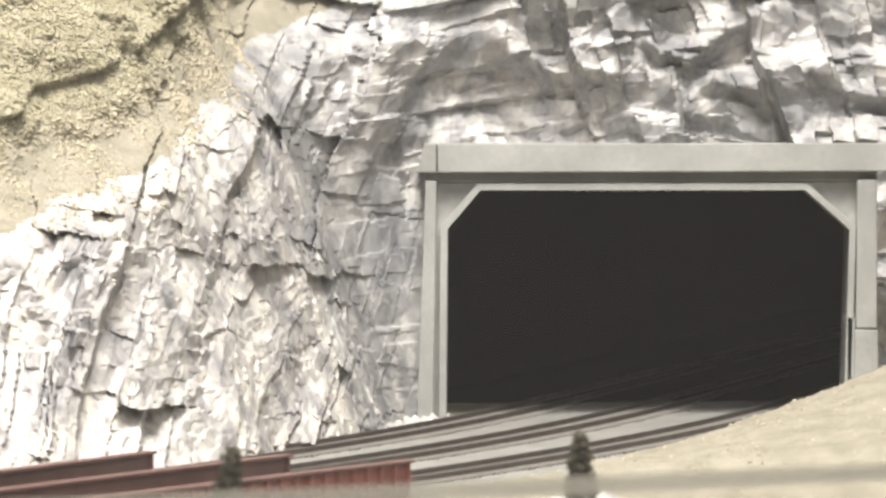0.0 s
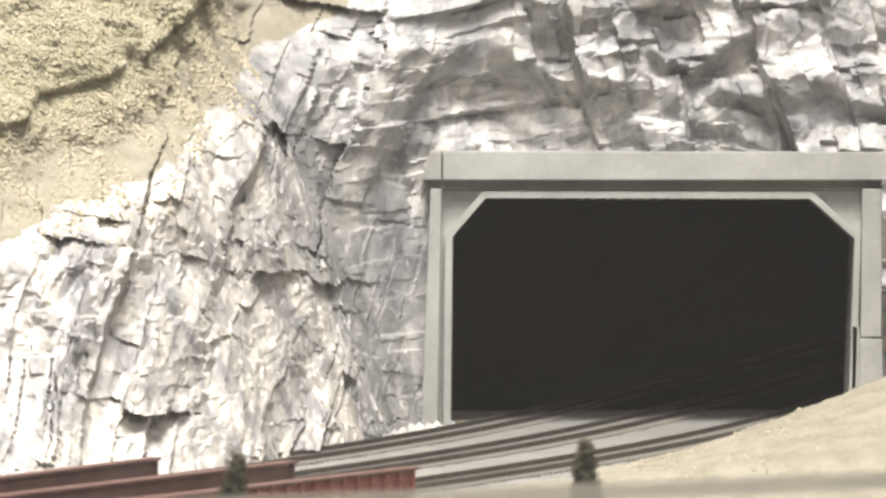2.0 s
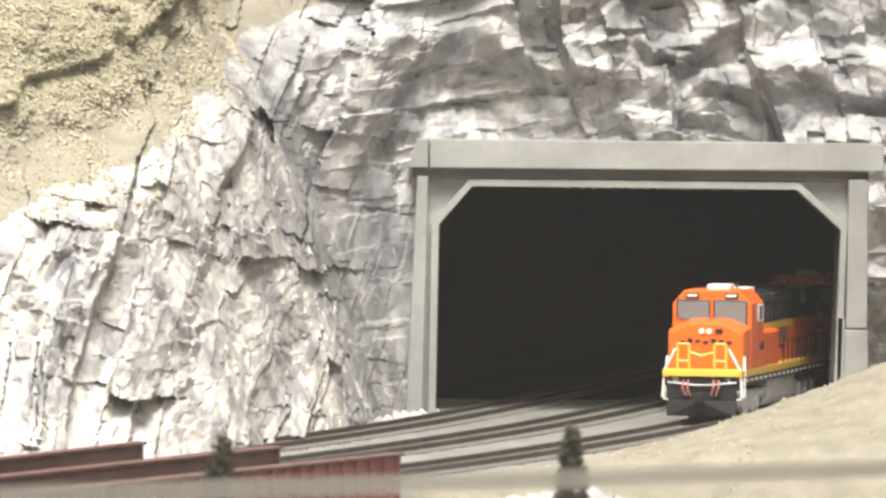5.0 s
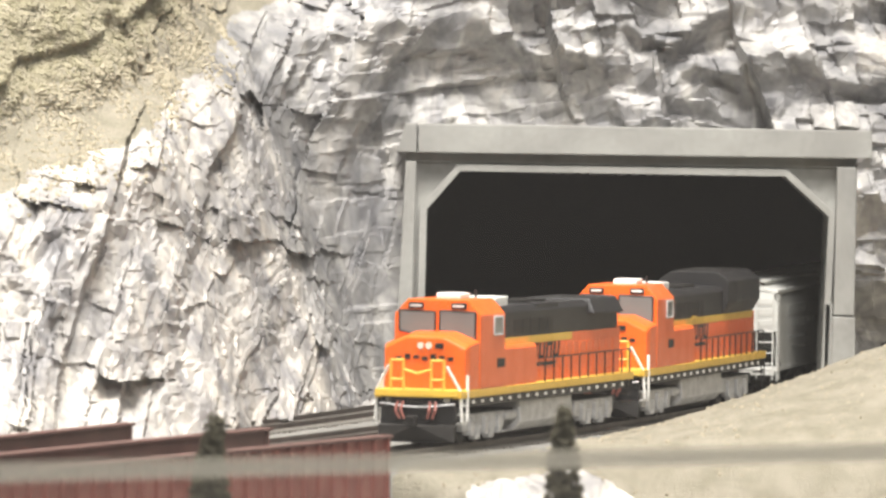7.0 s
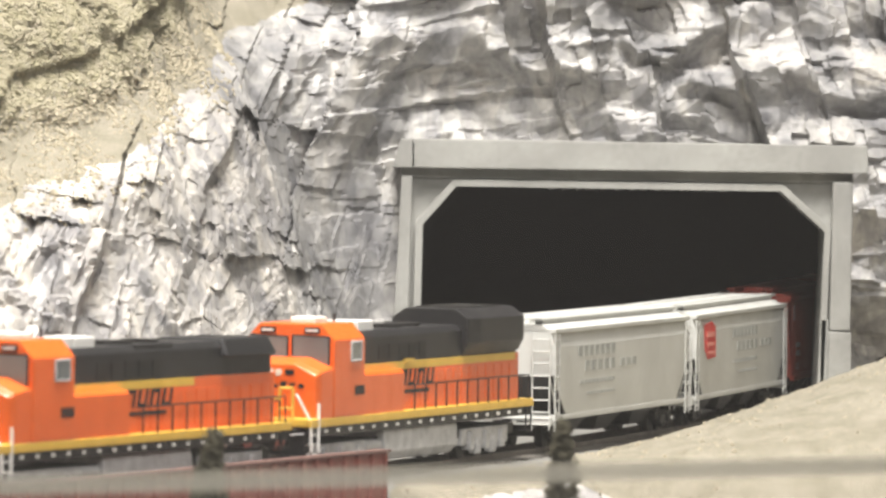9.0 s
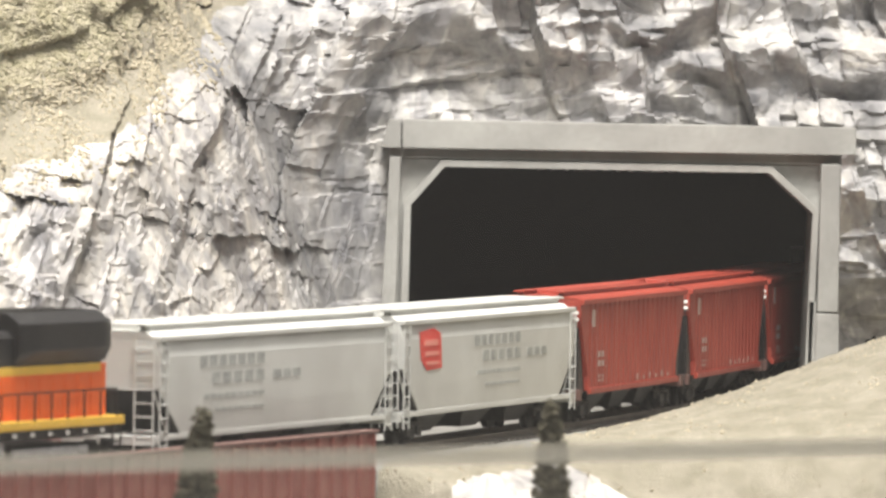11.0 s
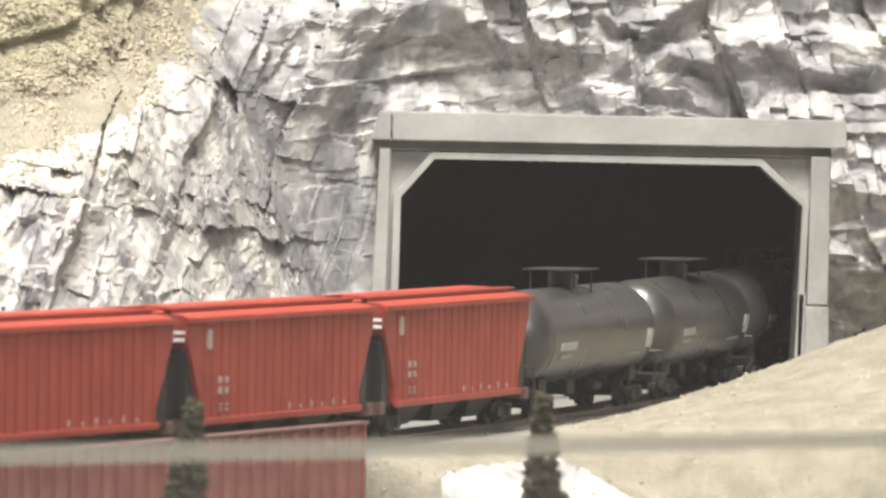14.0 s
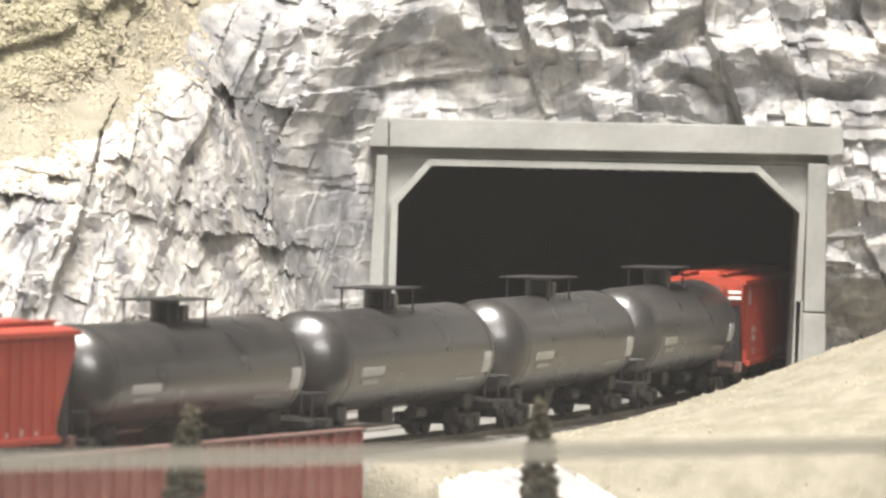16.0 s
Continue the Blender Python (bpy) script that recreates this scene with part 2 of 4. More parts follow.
# ---------------------------------------------------------------- room
def room():
    shell = {
        "floor": ((-3.2, -1.6, -1.25), (3.2, 8.6, -1.2), CARPET),
        "ceiling": ((-3.2, -1.6, 1.4), (3.2, 8.6, 1.45), PLASTER),
        "wall_south": ((-3.2, -1.65, -1.2), (3.2, -1.6, 1.4), PLASTER),
        "wall_north": ((-3.2, 8.6, -1.2), (3.2, 8.65, 1.4), PLASTER),
        "wall_west": ((-3.25, -1.6, -1.2), (-3.2, 8.6, 1.4), PLASTER),
        "wall_east": ((3.2, -1.6, -1.2), (3.25, 8.6, 1.4), PLASTER),
    }
    for name, (lo, hi, m) in shell.items():
        tagged(part(name, box(lo, hi), m), "plain %s of the train room" % name.split("_")[0], name.split("_")[0], kind="structure")
    for lo, hi in (((-0.27, 2.105, -1.2), (2.2, 2.128, -0.13)), ((-0.298, 0.9, -1.2), (-0.275, 2.128, -0.13)), ((-2.2, 0.875, -1.2), (-0.275, 0.898, -0.13))):
        tagged(part("fascia", box(lo, hi, 0.002), FASCIA), "dark painted board along the layout's front edge", "fascia", kind="structure")


room()


# ---------------------------------------------------------------- rock and ground
def lattice(p, cell, seed, octaves=4, gain=0.5):
    """Smooth value noise of 2D points (n, 2), about -1..1."""
    out, amp, tot = np.zeros(len(p)), 1.0, 0.0
    rng = np.random.RandomState(seed)
    for o in range(octaves):
        tab = rng.rand(64, 64) * 2 - 1
        q = p / (cell / 2 ** o) + 17.3 * o
        i = np.floor(q).astype(int)
        f = q - i
        f = f * f * (3 - 2 * f)
        g = lambda a, b: tab[(i[:, 0] + a) % 64, (i[:, 1] + b) % 64]
        out += amp * ((g(0, 0) * (1 - f[:, 0]) + g(1, 0) * f[:, 0]) * (1 - f[:, 1]) + (g(0, 1) * (1 - f[:, 0]) + g(1, 1) * f[:, 0]) * f[:, 1])
        tot += amp
        amp *= gain
    return out / tot


def facets(p, cell, seed, tilt, step):
    """Broken rock: every jittered cell is a tilted plane of its own, so that its borders are steps and cracks."""
    rng = np.random.RandomState(seed)
    n = 64
    jit, lev, gx, gy = rng.rand(n, n, 2), rng.rand(n, n) * 2 - 1, rng.randn(n, n), rng.randn(n, n)
    q = p / cell
    i = np.floor(q).astype(int)
    best, val, edge = np.full(len(p), 1e9), np.zeros(len(p)), np.full(len(p), 1e9)
    for a in (-1, 0, 1):
        for b in (-1, 0, 1):
            ia, ib = (i[:, 0] + a) % n, (i[:, 1] + b) % n
            d = q - (np.stack((i[:, 0] + a, i[:, 1] + b), 1) + jit[ia, ib])
            r = (d ** 2).sum(1)
            h = step * lev[ia, ib] + tilt * (gx[ia, ib] * d[:, 0] + gy[ia, ib] * d[:, 1])
            near = r < best
            edge = np.where(near, best, np.minimum(edge, r))
            val = np.where(near, h, val)
            best = np.where(near, r, best)
    crack = np.sqrt(edge) - np.sqrt(best)
    return val, crack


def boulders(p, cell, seed, tilt):
    """Broken blocks: every jittered cell is a turned, tilted pyramid of flat faces, and the highest face wins."""
    rng = np.random.RandomState(seed)
    n = 64
    tilt *= 0.66
    jit, lev, gx, gy, turn = rng.rand(n, n, 2), rng.rand(n, n) - 0.5, rng.randn(n, n), rng.randn(n, n), rng.rand(n, n) * 3
    q = p / cell
    i = np.floor(q).astype(int)
    val = np.full(len(p), -9.0)
    for a in (-2, -1, 0, 1, 2):
        for b in (-2, -1, 0, 1, 2):
            ia, ib = (i[:, 0] + a) % n, (i[:, 1] + b) % n
            d = q - (np.stack((i[:, 0] + a, i[:, 1] + b), 1) + jit[ia, ib])
            c_, s_ = np.cos(turn[ia, ib]), np.sin(turn[ia, ib])
            e = np.abs(np.stack((c_ * d[:, 0] + s_ * d[:, 1], c_ * d[:, 1] - s_ * d[:, 0]), 1))
            val = np.maximum(val, lev[ia, ib] + tilt * np.clip(gx[ia, ib], -1.5, 1.5) * d[:, 0] + tilt * np.clip(gy[ia, ib], -1.5, 1.5) * d[:, 1] - 1.1 * np.maximum(e[:, 0], 0.75 * e[:, 1]))
    return val


def smooth(a, b, x):
    t = np.clip((x - a) / (b - a), 0, 1)
    return t * t * (3 - 2 * t)


BASE = np.array([(-1.5, 0.6), (-0.95, 1.55), (-0.52, 2.32), (-0.30, 2.70), (-0.185, 2.93), (-0.132, 3.05), (-0.085, 3.18), (-0.054, 3.34), (-0.037, 3.46), (-0.024, 3.515), (0.06, 3.522), (0.20, 3.522), (0.45, 3.50), (1.6, 3.25)])
BLEN = np.concatenate(([0], np.cumsum(np.hypot(*np.diff(BASE, axis=0).T))))
U_CORNER = BLEN[9]


def base_line(u):
    """Plan point and outward normal of the foot of the rock at the length u, corners rounded off."""
    def at(w):
        return np.stack((np.interp(w, BLEN, BASE[:, 0]), np.interp(w, BLEN, BASE[:, 1])), 1)
    p = sum(at(u + d) for d in np.linspace(-0.025, 0.025, 5)) / 5
    t = sum(at(u + d + 0.002) - at(u + d - 0.002) for d in np.linspace(-0.05, 0.05, 7))
    t /= np.linalg.norm(t, axis=1)[:, None]
    return p, np.stack((t[:, 1], -t[:, 0]), 1)


def ledge(uv, line, rise, depth):
    """An overhanging lip: sticks out just above the line, fades upwards, and is hollow just below it."""
    line = np.array(line)
    z0 = np.interp(uv[:, 0], line[:, 0], line[:, 1])
    inside = smooth(line[0, 0], line[0, 0] + 0.008, uv[:, 0]) * (1 - smooth(line[-1, 0] - 0.008, line[-1, 0], uv[:, 0]))
    d = uv[:, 1] - z0
    d = d + 0.004 * lattice(uv, 0.03, 23)
    lip = np.tanh(d / 0.0022) * np.where(d > 0, np.exp(-np.abs(d) / rise), 0.9 * np.exp(-np.abs(d) / (rise * 0.7)))
    return depth * inside * lip


def hill_edge(u):
    """Height up the face above which scrub covers the left hillside."""
    return 0.121 + 0.180 * (u - U_CORNER + 0.496)


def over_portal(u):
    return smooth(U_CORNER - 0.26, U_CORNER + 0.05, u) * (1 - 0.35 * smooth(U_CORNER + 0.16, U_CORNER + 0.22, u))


def cliff_shape(u, v):
    """The rock wall over its foot line: (n, 3) points. u: along the foot, v: up the face."""
    p, nrm = base_line(u)
    left = 1 - smooth(U_CORNER - 0.05, U_CORNER + 0.03, u)
    lean = 0.16 + left * (0.22 + 0.75 * smooth(U_CORNER - 0.28, U_CORNER - 0.75, u))
    z = np.where(v < 0.22, v, 0.22 + (v - 0.22) * 0.12)
    back = np.where(v < 0.22, v * lean, 0.22 * lean + (v - 0.22) * (1 - 0.68 * left))
    uv = np.stack((u, v), 1)
    # long shards lean over to the right on the left wall; heavier blocks lie over the portal
    wob = np.stack((lattice(uv, 0.04, 5), lattice(uv, 0.04, 6)), 1) * 0.0025
    wr = np.stack((u * 0.80 + 0.25 * v, v * 1.10 - 0.10 * u), 1) + wob * 2.2
    c = U_CORNER
    over = 1 - left
    # the left wall runs away from the viewer in a stair of upright slabs, each turned towards the front
    px = p[:, 0] - nrm[:, 0] * back
    wl = np.stack((px - 0.20 * z, 0.40 * z + 0.10 * px), 1) + wob * 0.9
    shards = 0.0170 * boulders(wl, 0.0230, 11, 1.3) + 0.0110 * boulders(wl + wob * 0.3, 0.0115, 28, 1.3) + 0.0050 * boulders(wl * (1, 1.2), 0.0055, 29, 1.3) + 0.0016 * boulders(wl * (1, 1.2) + wob * 0.3, 0.0026, 31, 1.2) + 0.012
    far = smooth(c - 0.42, c - 0.60, u)
    crumble = 0.0045 * lattice(wl, 0.012, 66, 5, 0.65)
    d_front = left * (shards * (1 - 0.70 * far) + crumble * (0.25 + 0.75 * far))
    d = 0.008 * lattice(uv, 0.12, 3) + left * 0.006
    swoop = 1 - np.abs(lattice(wr * (0.8, 1.25), 0.050, 71, 2, 0.4)) * 2.2
    heap = 0.0090 * swoop + 0.0190 * boulders(wr, 0.034, 14, 1.2) + 0.0085 * boulders(wr + wob * 0.4, 0.016, 15, 1.2) + 0.0034 * boulders(wr * (1, 1.2) + wob, 0.0070, 30, 1.2)
    heap = heap - 0.006 * smooth(c + 0.13, c + 0.17, u)
    d += over * heap
    d += 0.0005 * facets(uv * (0.5, 0.9) + wob * 0.6, 0.0042, 16, 0.9, 0.5)[0]
    calm = 1 - 0.75 * np.exp(-((u - c) / 0.045) ** 2) * (1 - smooth(0.09, 0.19, v))
    d = d * calm - 0.006 * (1 - calm)
    # broad hollows under overhanging lips above the portal
    lips = [
        ([(c + 0.022, 0.166), (c + 0.034, 0.158), (c + 0.050, 0.153), (c + 0.066, 0.147), (c + 0.090, 0.141)], 0.011, 0.010),
        ([(c + 0.094, 0.160), (c + 0.104, 0.150), (c + 0.118, 0.150), (c + 0.134, 0.163), (c + 0.150, 0.172)], 0.010, 0.011),
        ([(c + 0.120, 0.140), (c + 0.132, 0.144), (c + 0.146, 0.140), (c + 0.158, 0.132)], 0.008, 0.007),
        ([(c + 0.166, 0.150), (c + 0.180, 0.145), (c + 0.200, 0.138), (c + 0.225, 0.136)], 0.009, 0.008),
    ]
    for line, rise, depth in lips:
        d += over * ledge(uv, line, rise, depth * 1.15)
    # the hillside softens to crumbly earth high on the left wall, with a thick lumpy mat of turf above
    rise = v - hill_edge(u)
    soft = left * smooth(-0.012, 0.02, rise + 0.03)
    d = d * (1 - 0.80 * soft) + soft * (0.010 * lattice(uv, 0.05, 9) + 0.0045 * lattice(uv * (0.4, 1), 0.016, 10, 4, 0.6))
    mat_edge = smooth(0.000, 0.006, rise - 0.010 + 0.012 * lattice(uv * (0.35, 1), 0.03, 62, 3))
    folds = 1 - np.abs(lattice(np.stack((u * 0.30 + 0.25 * v, v * 0.5 - 0.05 * u), 1), 0.016, 63, 2))
    d += soft * mat_edge * (0.005 + 0.009 * (folds - 0.7) + 0.0022 * lattice(uv * (0.4, 1), 0.007, 64, 3, 0.7))
    d_front *= (1 - 0.85 * soft) * calm * (1 - smooth(0.24, 0.4, v))
    d *= 1 - 0.9 * smooth(0.26, 0.5, v)
    return np.stack((p[:, 0] + nrm[:, 0] * (d - back), p[:, 1] + nrm[:, 1] * (d - back) - d_front, z - 0.012 + 0.25 * d * over), 1), soft


def grid_mesh(name, pts, nu, nv, material, keep=None):
    idx = np.arange(nu * nv).reshape(nv, nu)
    quads = np.stack((idx[:-1, :-1], idx[:-1, 1:], idx[1:, 1:], idx[1:, :-1]), -1).reshape(-1, 4)
    if keep is not None:
        quads = quads[keep[quads].all(1)]
    me = bpy.data.meshes.new(name)
    me.from_pydata(pts.tolist(), [], quads.tolist())
    me.materials.append(material)
    return new(name, me)


def steps(*spans):
    """Uneven grid lines: spans of (start, end, step)."""
    return np.unique(np.round(np.concatenate([np.arange(a, b, d) for a, b, d in spans]), 5))


def cliff():
    c = U_CORNER
    us = steps((0.0, c - 1.0, 0.03), (c - 1.0, c - 0.6, 0.0020), (c - 0.6, c - 0.1, 0.0013), (c - 0.1, c + 0.29, 0.0008), (c + 0.29, c + 0.4, 0.004), (c + 0.4, BLEN[-1], 0.03))
    vs = steps((0.0, 0.205, 0.0009), (0.205, 0.3, 0.01), (0.3, 1.5, 0.06), (1.5, 3.7, 0.3))
    U, V = (a.ravel() for a in np.meshgrid(us, vs))
    pts, soft = cliff_shape(U, V)
    keep = ~((pts[:, 0] > -0.0205) & (pts[:, 0] < 0.175) & (pts[:, 2] < 0.110) & (U > c - 0.02))
    ob = grid_mesh("rock_cliff", pts, len(us), len(vs), ROCK, keep)
    ob.data.materials.append(EARTH)
    ob.data.materials.append(SCRUB)
    mid = np.zeros(len(ob.data.polygons), dtype=np.int32)
    loops = np.zeros(len(ob.data.loops), dtype=np.int32)
    ob.data.loops.foreach_get("vertex_index", loops)
    first = loops[::4]
    mid[soft[first] + 0.25 * lattice(np.stack((U, V), 1)[first], 0.02, 21) > 0.5] = 1
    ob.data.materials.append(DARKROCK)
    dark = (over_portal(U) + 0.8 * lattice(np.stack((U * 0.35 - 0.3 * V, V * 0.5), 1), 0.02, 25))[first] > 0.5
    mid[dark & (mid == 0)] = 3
    high = (V - hill_edge(U))[first] + 0.006 * lattice(np.stack((U, V), 1)[first], 0.03, 22) > 0.004
    mid[high & (soft[first] > 0.5)] = 2
    ob.data.polygons.foreach_set("material_index", mid)
    tagged(ob, "pale grey cast plaster rock cliff with dark cracks around the tunnel", "rock cliff", kind="structure")


cliff()


def ground_height(x, y):
    s, off = track_coords(x, y)
    p = np.stack((x, y), 1)
    z = np.full(len(x), RAIL - 0.0030)
    # bank in front of the nearest line, rocks further down
    fall = np.clip(off - 0.030, 0, None)
    z -= fall * 0.35 + 0.25 * np.clip(off - 0.09, 0, None)
    # the gap under the bridge
    gap = smooth(0.712, 0.738, s) * (1 - smooth(2.9, 3.0, s)) * smooth(-0.16, -0.14, off)
    z -= gap * 0.085
    # earth mound beside the portal
    up = np.clip(off - 0.020, 0, None)
    mound = 0.40 * up * (1 - smooth(0.30, 0.62, s)) - 0.9 * np.clip(up - 0.15, 0, None)
    z = np.where(off > 0.020, np.maximum(z, RAIL - 0.0030 + np.minimum(mound, 0.09) - 0.2 * smooth(0.52, 0.74, s)), z)
    # foot of the cliff
    z += 0.45 * np.clip(-0.131 - off, 0, 0.04) * smooth(0.28, 0.45, s)
    rough = smooth(0.044, 0.066, off) * smooth(0.50, 0.66, s) + smooth(-0.131, -0.145, off) * 0.8 * smooth(0.30, 0.42, s)
    f1, c1 = facets(p, 0.030, 31, 0.4, 0.8)
    f2, c2 = facets(p, 0.010, 32, 0.4, 0.8)
    z += rough * np.where(off > 0, 1.0, 0.35) * (0.009 * f1 + 0.003 * f2) + (0.0006 + 0.0012 * smooth(0.02, 0.04, off)) * lattice(p, 0.012, 33)
    return z, s, off, rough


def ground():
    xs = steps((-2.2, -0.30, 0.05), (-0.30, -0.21, 0.006), (-0.21, 0.24, 0.0018), (0.24, 0.34, 0.006), (0.34, 2.2, 0.05))
    ys = steps((0.9, 2.13, 0.05), (2.13, 2.4, 0.01), (2.4, 3.66, 0.003))
    X, Y = (a.ravel() for a in np.meshgrid(xs, ys))
    Z, s, off, rough = ground_height(X, Y)
    ob = grid_mesh("ground", np.stack((X, Y, Z), 1), len(xs), len(ys), EARTH, (Y > 2.125) | (X < -0.28))
    ob.data.materials.append(BALLAST)
    ob.data.materials.append(ROCK)
    loops = np.zeros(len(ob.data.loops), dtype=np.int32)
    ob.data.loops.foreach_get("vertex_index", loops)
    first = loops[::4]
    edge = 0.004 * lattice(np.stack((X, Y), 1)[first], 0.02, 41)
    mid = np.zeros(len(first), dtype=np.int32)
    mid[(off[first] + edge < 0.028) & (off[first] + edge > -0.136)] = 1
    mid[(rough[first] > 0.5) & (off[first] > 0)] = 2
    mid[(rough[first] > 0.4) & (off[first] < 0)] = 2
    ob.data.polygons.foreach_set("material_index", mid)
    ob.data.polygons.foreach_set("use_smooth", [True] * len(mid))
    tagged(ob, "cream earth, grey ballast bed and pale rocks of the layout", "ground", kind="structure")


ground()


# ---------------------------------------------------------------- tunnel portal
def prism(outline, y0, y1):
    """Extrude an outline of (x, z) from y0 to y1."""
    return loft([[(x, y0, z) for x, z in outline], [(x, y1, z) for x, z in outline]])


def frame_strip(outer, inner, y0, y1):
    bm = bmesh.new()
    rows = [[bm.verts.new((x, y, z)) for x, z in line] for line, y in ((outer, y0), (inner, y0), (inner, y1), (outer, y1))]
    for a, b in zip(rows, rows[1:] + rows[:1]):
        for i in range(len(outer) - 1):
            bm.faces.new((a[i], a[i + 1], b[i + 1], b[i]))
    for k in (0, -1):
        bm.faces.new([r[k] for r in rows])
    bmesh.ops.recalc_face_normals(bm, faces=bm.faces)
    return bm


def soften(bm, width=0.0006):
    sharp = [e for e in bm.edges if len(e.link_faces) == 2 and e.calc_face_angle(0) > 0.5]
    bmesh.ops.bevel(bm, geom=sharp, offset=width, segments=2, affect="EDGES", profile=0.6)
    return bm


def portal():
    th = thing("tunnel_portal", "weathered grey concrete tunnel portal with a wide beam", "tunnel portal", kind="structure", m=pose(0.0002, 0, 0.0040) @ Matrix.Scale(0.9722, 4))
    part("lintel", soften(prism([(-0.0180, 0.1030), (-0.0180, 0.1160), (0.1870, 0.1155), (0.1875, 0.1028)], 3.586, 3.640)), CONCRETE, th)
    part("lintel_end", soften(prism([(-0.0275, 0.1030), (-0.0240, 0.1160), (-0.0186, 0.1160), (-0.0186, 0.1030)], 3.5875, 3.640)), CONCRETE, th)
    part("drip_ledge", soften(prism([(-0.0240, 0.0986), (-0.0240, 0.1034), (0.1820, 0.1032), (0.1820, 0.0984)], 3.5945, 3.640), 0.0004), CONCRETE, th)
    part("pillar", soften(prism([(-0.0280, -0.012), (-0.0236, 0.0990), (-0.0186, 0.0990), (-0.0206, -0.012)], 3.5880, 3.640)), CONCRETE, th)
    part("pillar", soften(prism([(0.1709, 0.0318), (0.1716, 0.0988), (0.1808, 0.0988), (0.1803, 0.0318)], 3.5880, 3.640)), CONCRETE, th)
    part("pillar_base", soften(prism([(0.1700, -0.012), (0.1704, 0.0313), (0.1808, 0.0309), (0.1812, -0.012)], 3.5872, 3.640)), CONCRETE, th, "stained lower block of the pillar below a crack")
    part("buttress", soften(prism([(0.1664, -0.012), (0.1668, 0.0372), (0.1706, 0.0366), (0.1702, -0.012)], 3.5900, 3.640)), CONCRETE, th)
    inner = [(-0.0146, -0.012), (-0.0136, 0.0772), (0.0014, 0.0947), (0.1482, 0.0942), (0.1682, 0.0762), (0.1652, -0.012)]
    outer = [(-0.0230, -0.012), (-0.0200, 0.0790), (-0.0200, 0.0992), (0.1730, 0.0990), (0.1730, 0.0775), (0.1722, -0.012)]
    part("panel", frame_strip(outer, inner, 3.5965, 3.645), CONCRETE, th)
    lip = [(-0.0180, -0.012), (-0.0170, 0.0784), (0.0000, 0.0978), (0.1494, 0.0974), (0.1712, 0.0776), (0.1684, -0.012)]
    part("rim", soften(frame_strip(lip, inner, 3.5900, 3.6475), 0.0004), CONCRETE, th, "paler concrete rim round the opening")
    rng = random.Random(4)
    for i in range(14):
        x = 0.045 + 0.006 * i
        w = rng.uniform(0.001, 0.003)
        part("chip", soften(prism([(x - w, 0.0934), (x - w * 0.6, 0.0943), (x + w, 0.0942), (x + w * 0.5, 0.0936 - rng.random() * 0.0006)], 3.600, 3.646), 0.0002), DARKMETAL, th)


portal()


def tunnel():
    """Black lining behind the portal, along the straight part of the lines."""
    c, s_ = math.cos(TA), math.sin(TA)
    def at(f, r, z):
        return (0.0620 + f * s_ + r * c, 3.550 + f * c - r * s_, z)
    ring = [(-0.13, -0.006), (-0.13, 0.100), (0.13, 0.100), (0.13, -0.006)]
    outer = [(-0.135, -0.016), (-0.135, 0.105), (0.135, 0.105), (0.135, -0.016)]
    bm = bmesh.new()
    rows = [[bm.verts.new(at(f + (-0.05 if f < 0.1 and r > 0 else 0.0), r, z)) for r, z in o] for o, f in ((outer, 0.045), (ring, 0.045), (ring, 4.3), (outer, 4.3))]
    for a, b in zip(rows, rows[1:] + rows[:1]):
        for i in range(4):
            j = (i + 1) % 4
            bm.faces.new((a[i], a[j], b[j], b[i]))
    bm.faces.new(rows[2])
    bmesh.ops.recalc_face_normals(bm, faces=bm.faces)
    tagged(part("tunnel_lining", bm, BLACKLINING), "matt black lining inside the railway tunnel", "tunnel lining", kind="structure")


tunnel()


# ---------------------------------------------------------------- tracks and bridge
def sweep(off, z, prof, s0, s1, n):
    """A bar of the profile (off, z) along the line."""
    sec = []
    for s in np.linspace(s0, s1, n):
        ring = []
        for o, h in prof:
            x, y, _ = on_track(s, off + o)
            ring.append((x, y, z + h))
        sec.append(ring)
    return loft(sec)


RAILPROF = [(-0.0004, 0), (0.0004, 0), (0.0004, -0.0009), (0.00015, -0.0011), (0.00015, -0.0019), (0.0010, -0.0023), (-0.0010, -0.0023), (-0.00015, -0.0019), (-0.00015, -0.0011), (-0.0004, -0.0009)]


def tracks():
    for k, off in enumerate(LANES):
        th = thing("railway_track", "model railway track with brown rails on dark ties", "railway track", "tracks through the tunnel", "structure")
        for r in (-0.00825, 0.00825):
            part("rail", sweep(off + r, RAIL, RAILPROF, -1.2, 2.75, 120), RAILSTEEL, th)
        src = box((-0.0013, -0.0155, RAIL - 0.0040), (0.0013, 0.0155, RAIL - 0.0022), 0.0002)
        me = bpy.data.meshes.new("tie")
        src.to_mesh(me)
        src.free()
        me.materials.append(TIE)
        for i in range(120):
            ob = new("tie", me)
            ob.parent = th
            ob.matrix_world = along(-0.02 + i * 0.0072, off)


tracks()


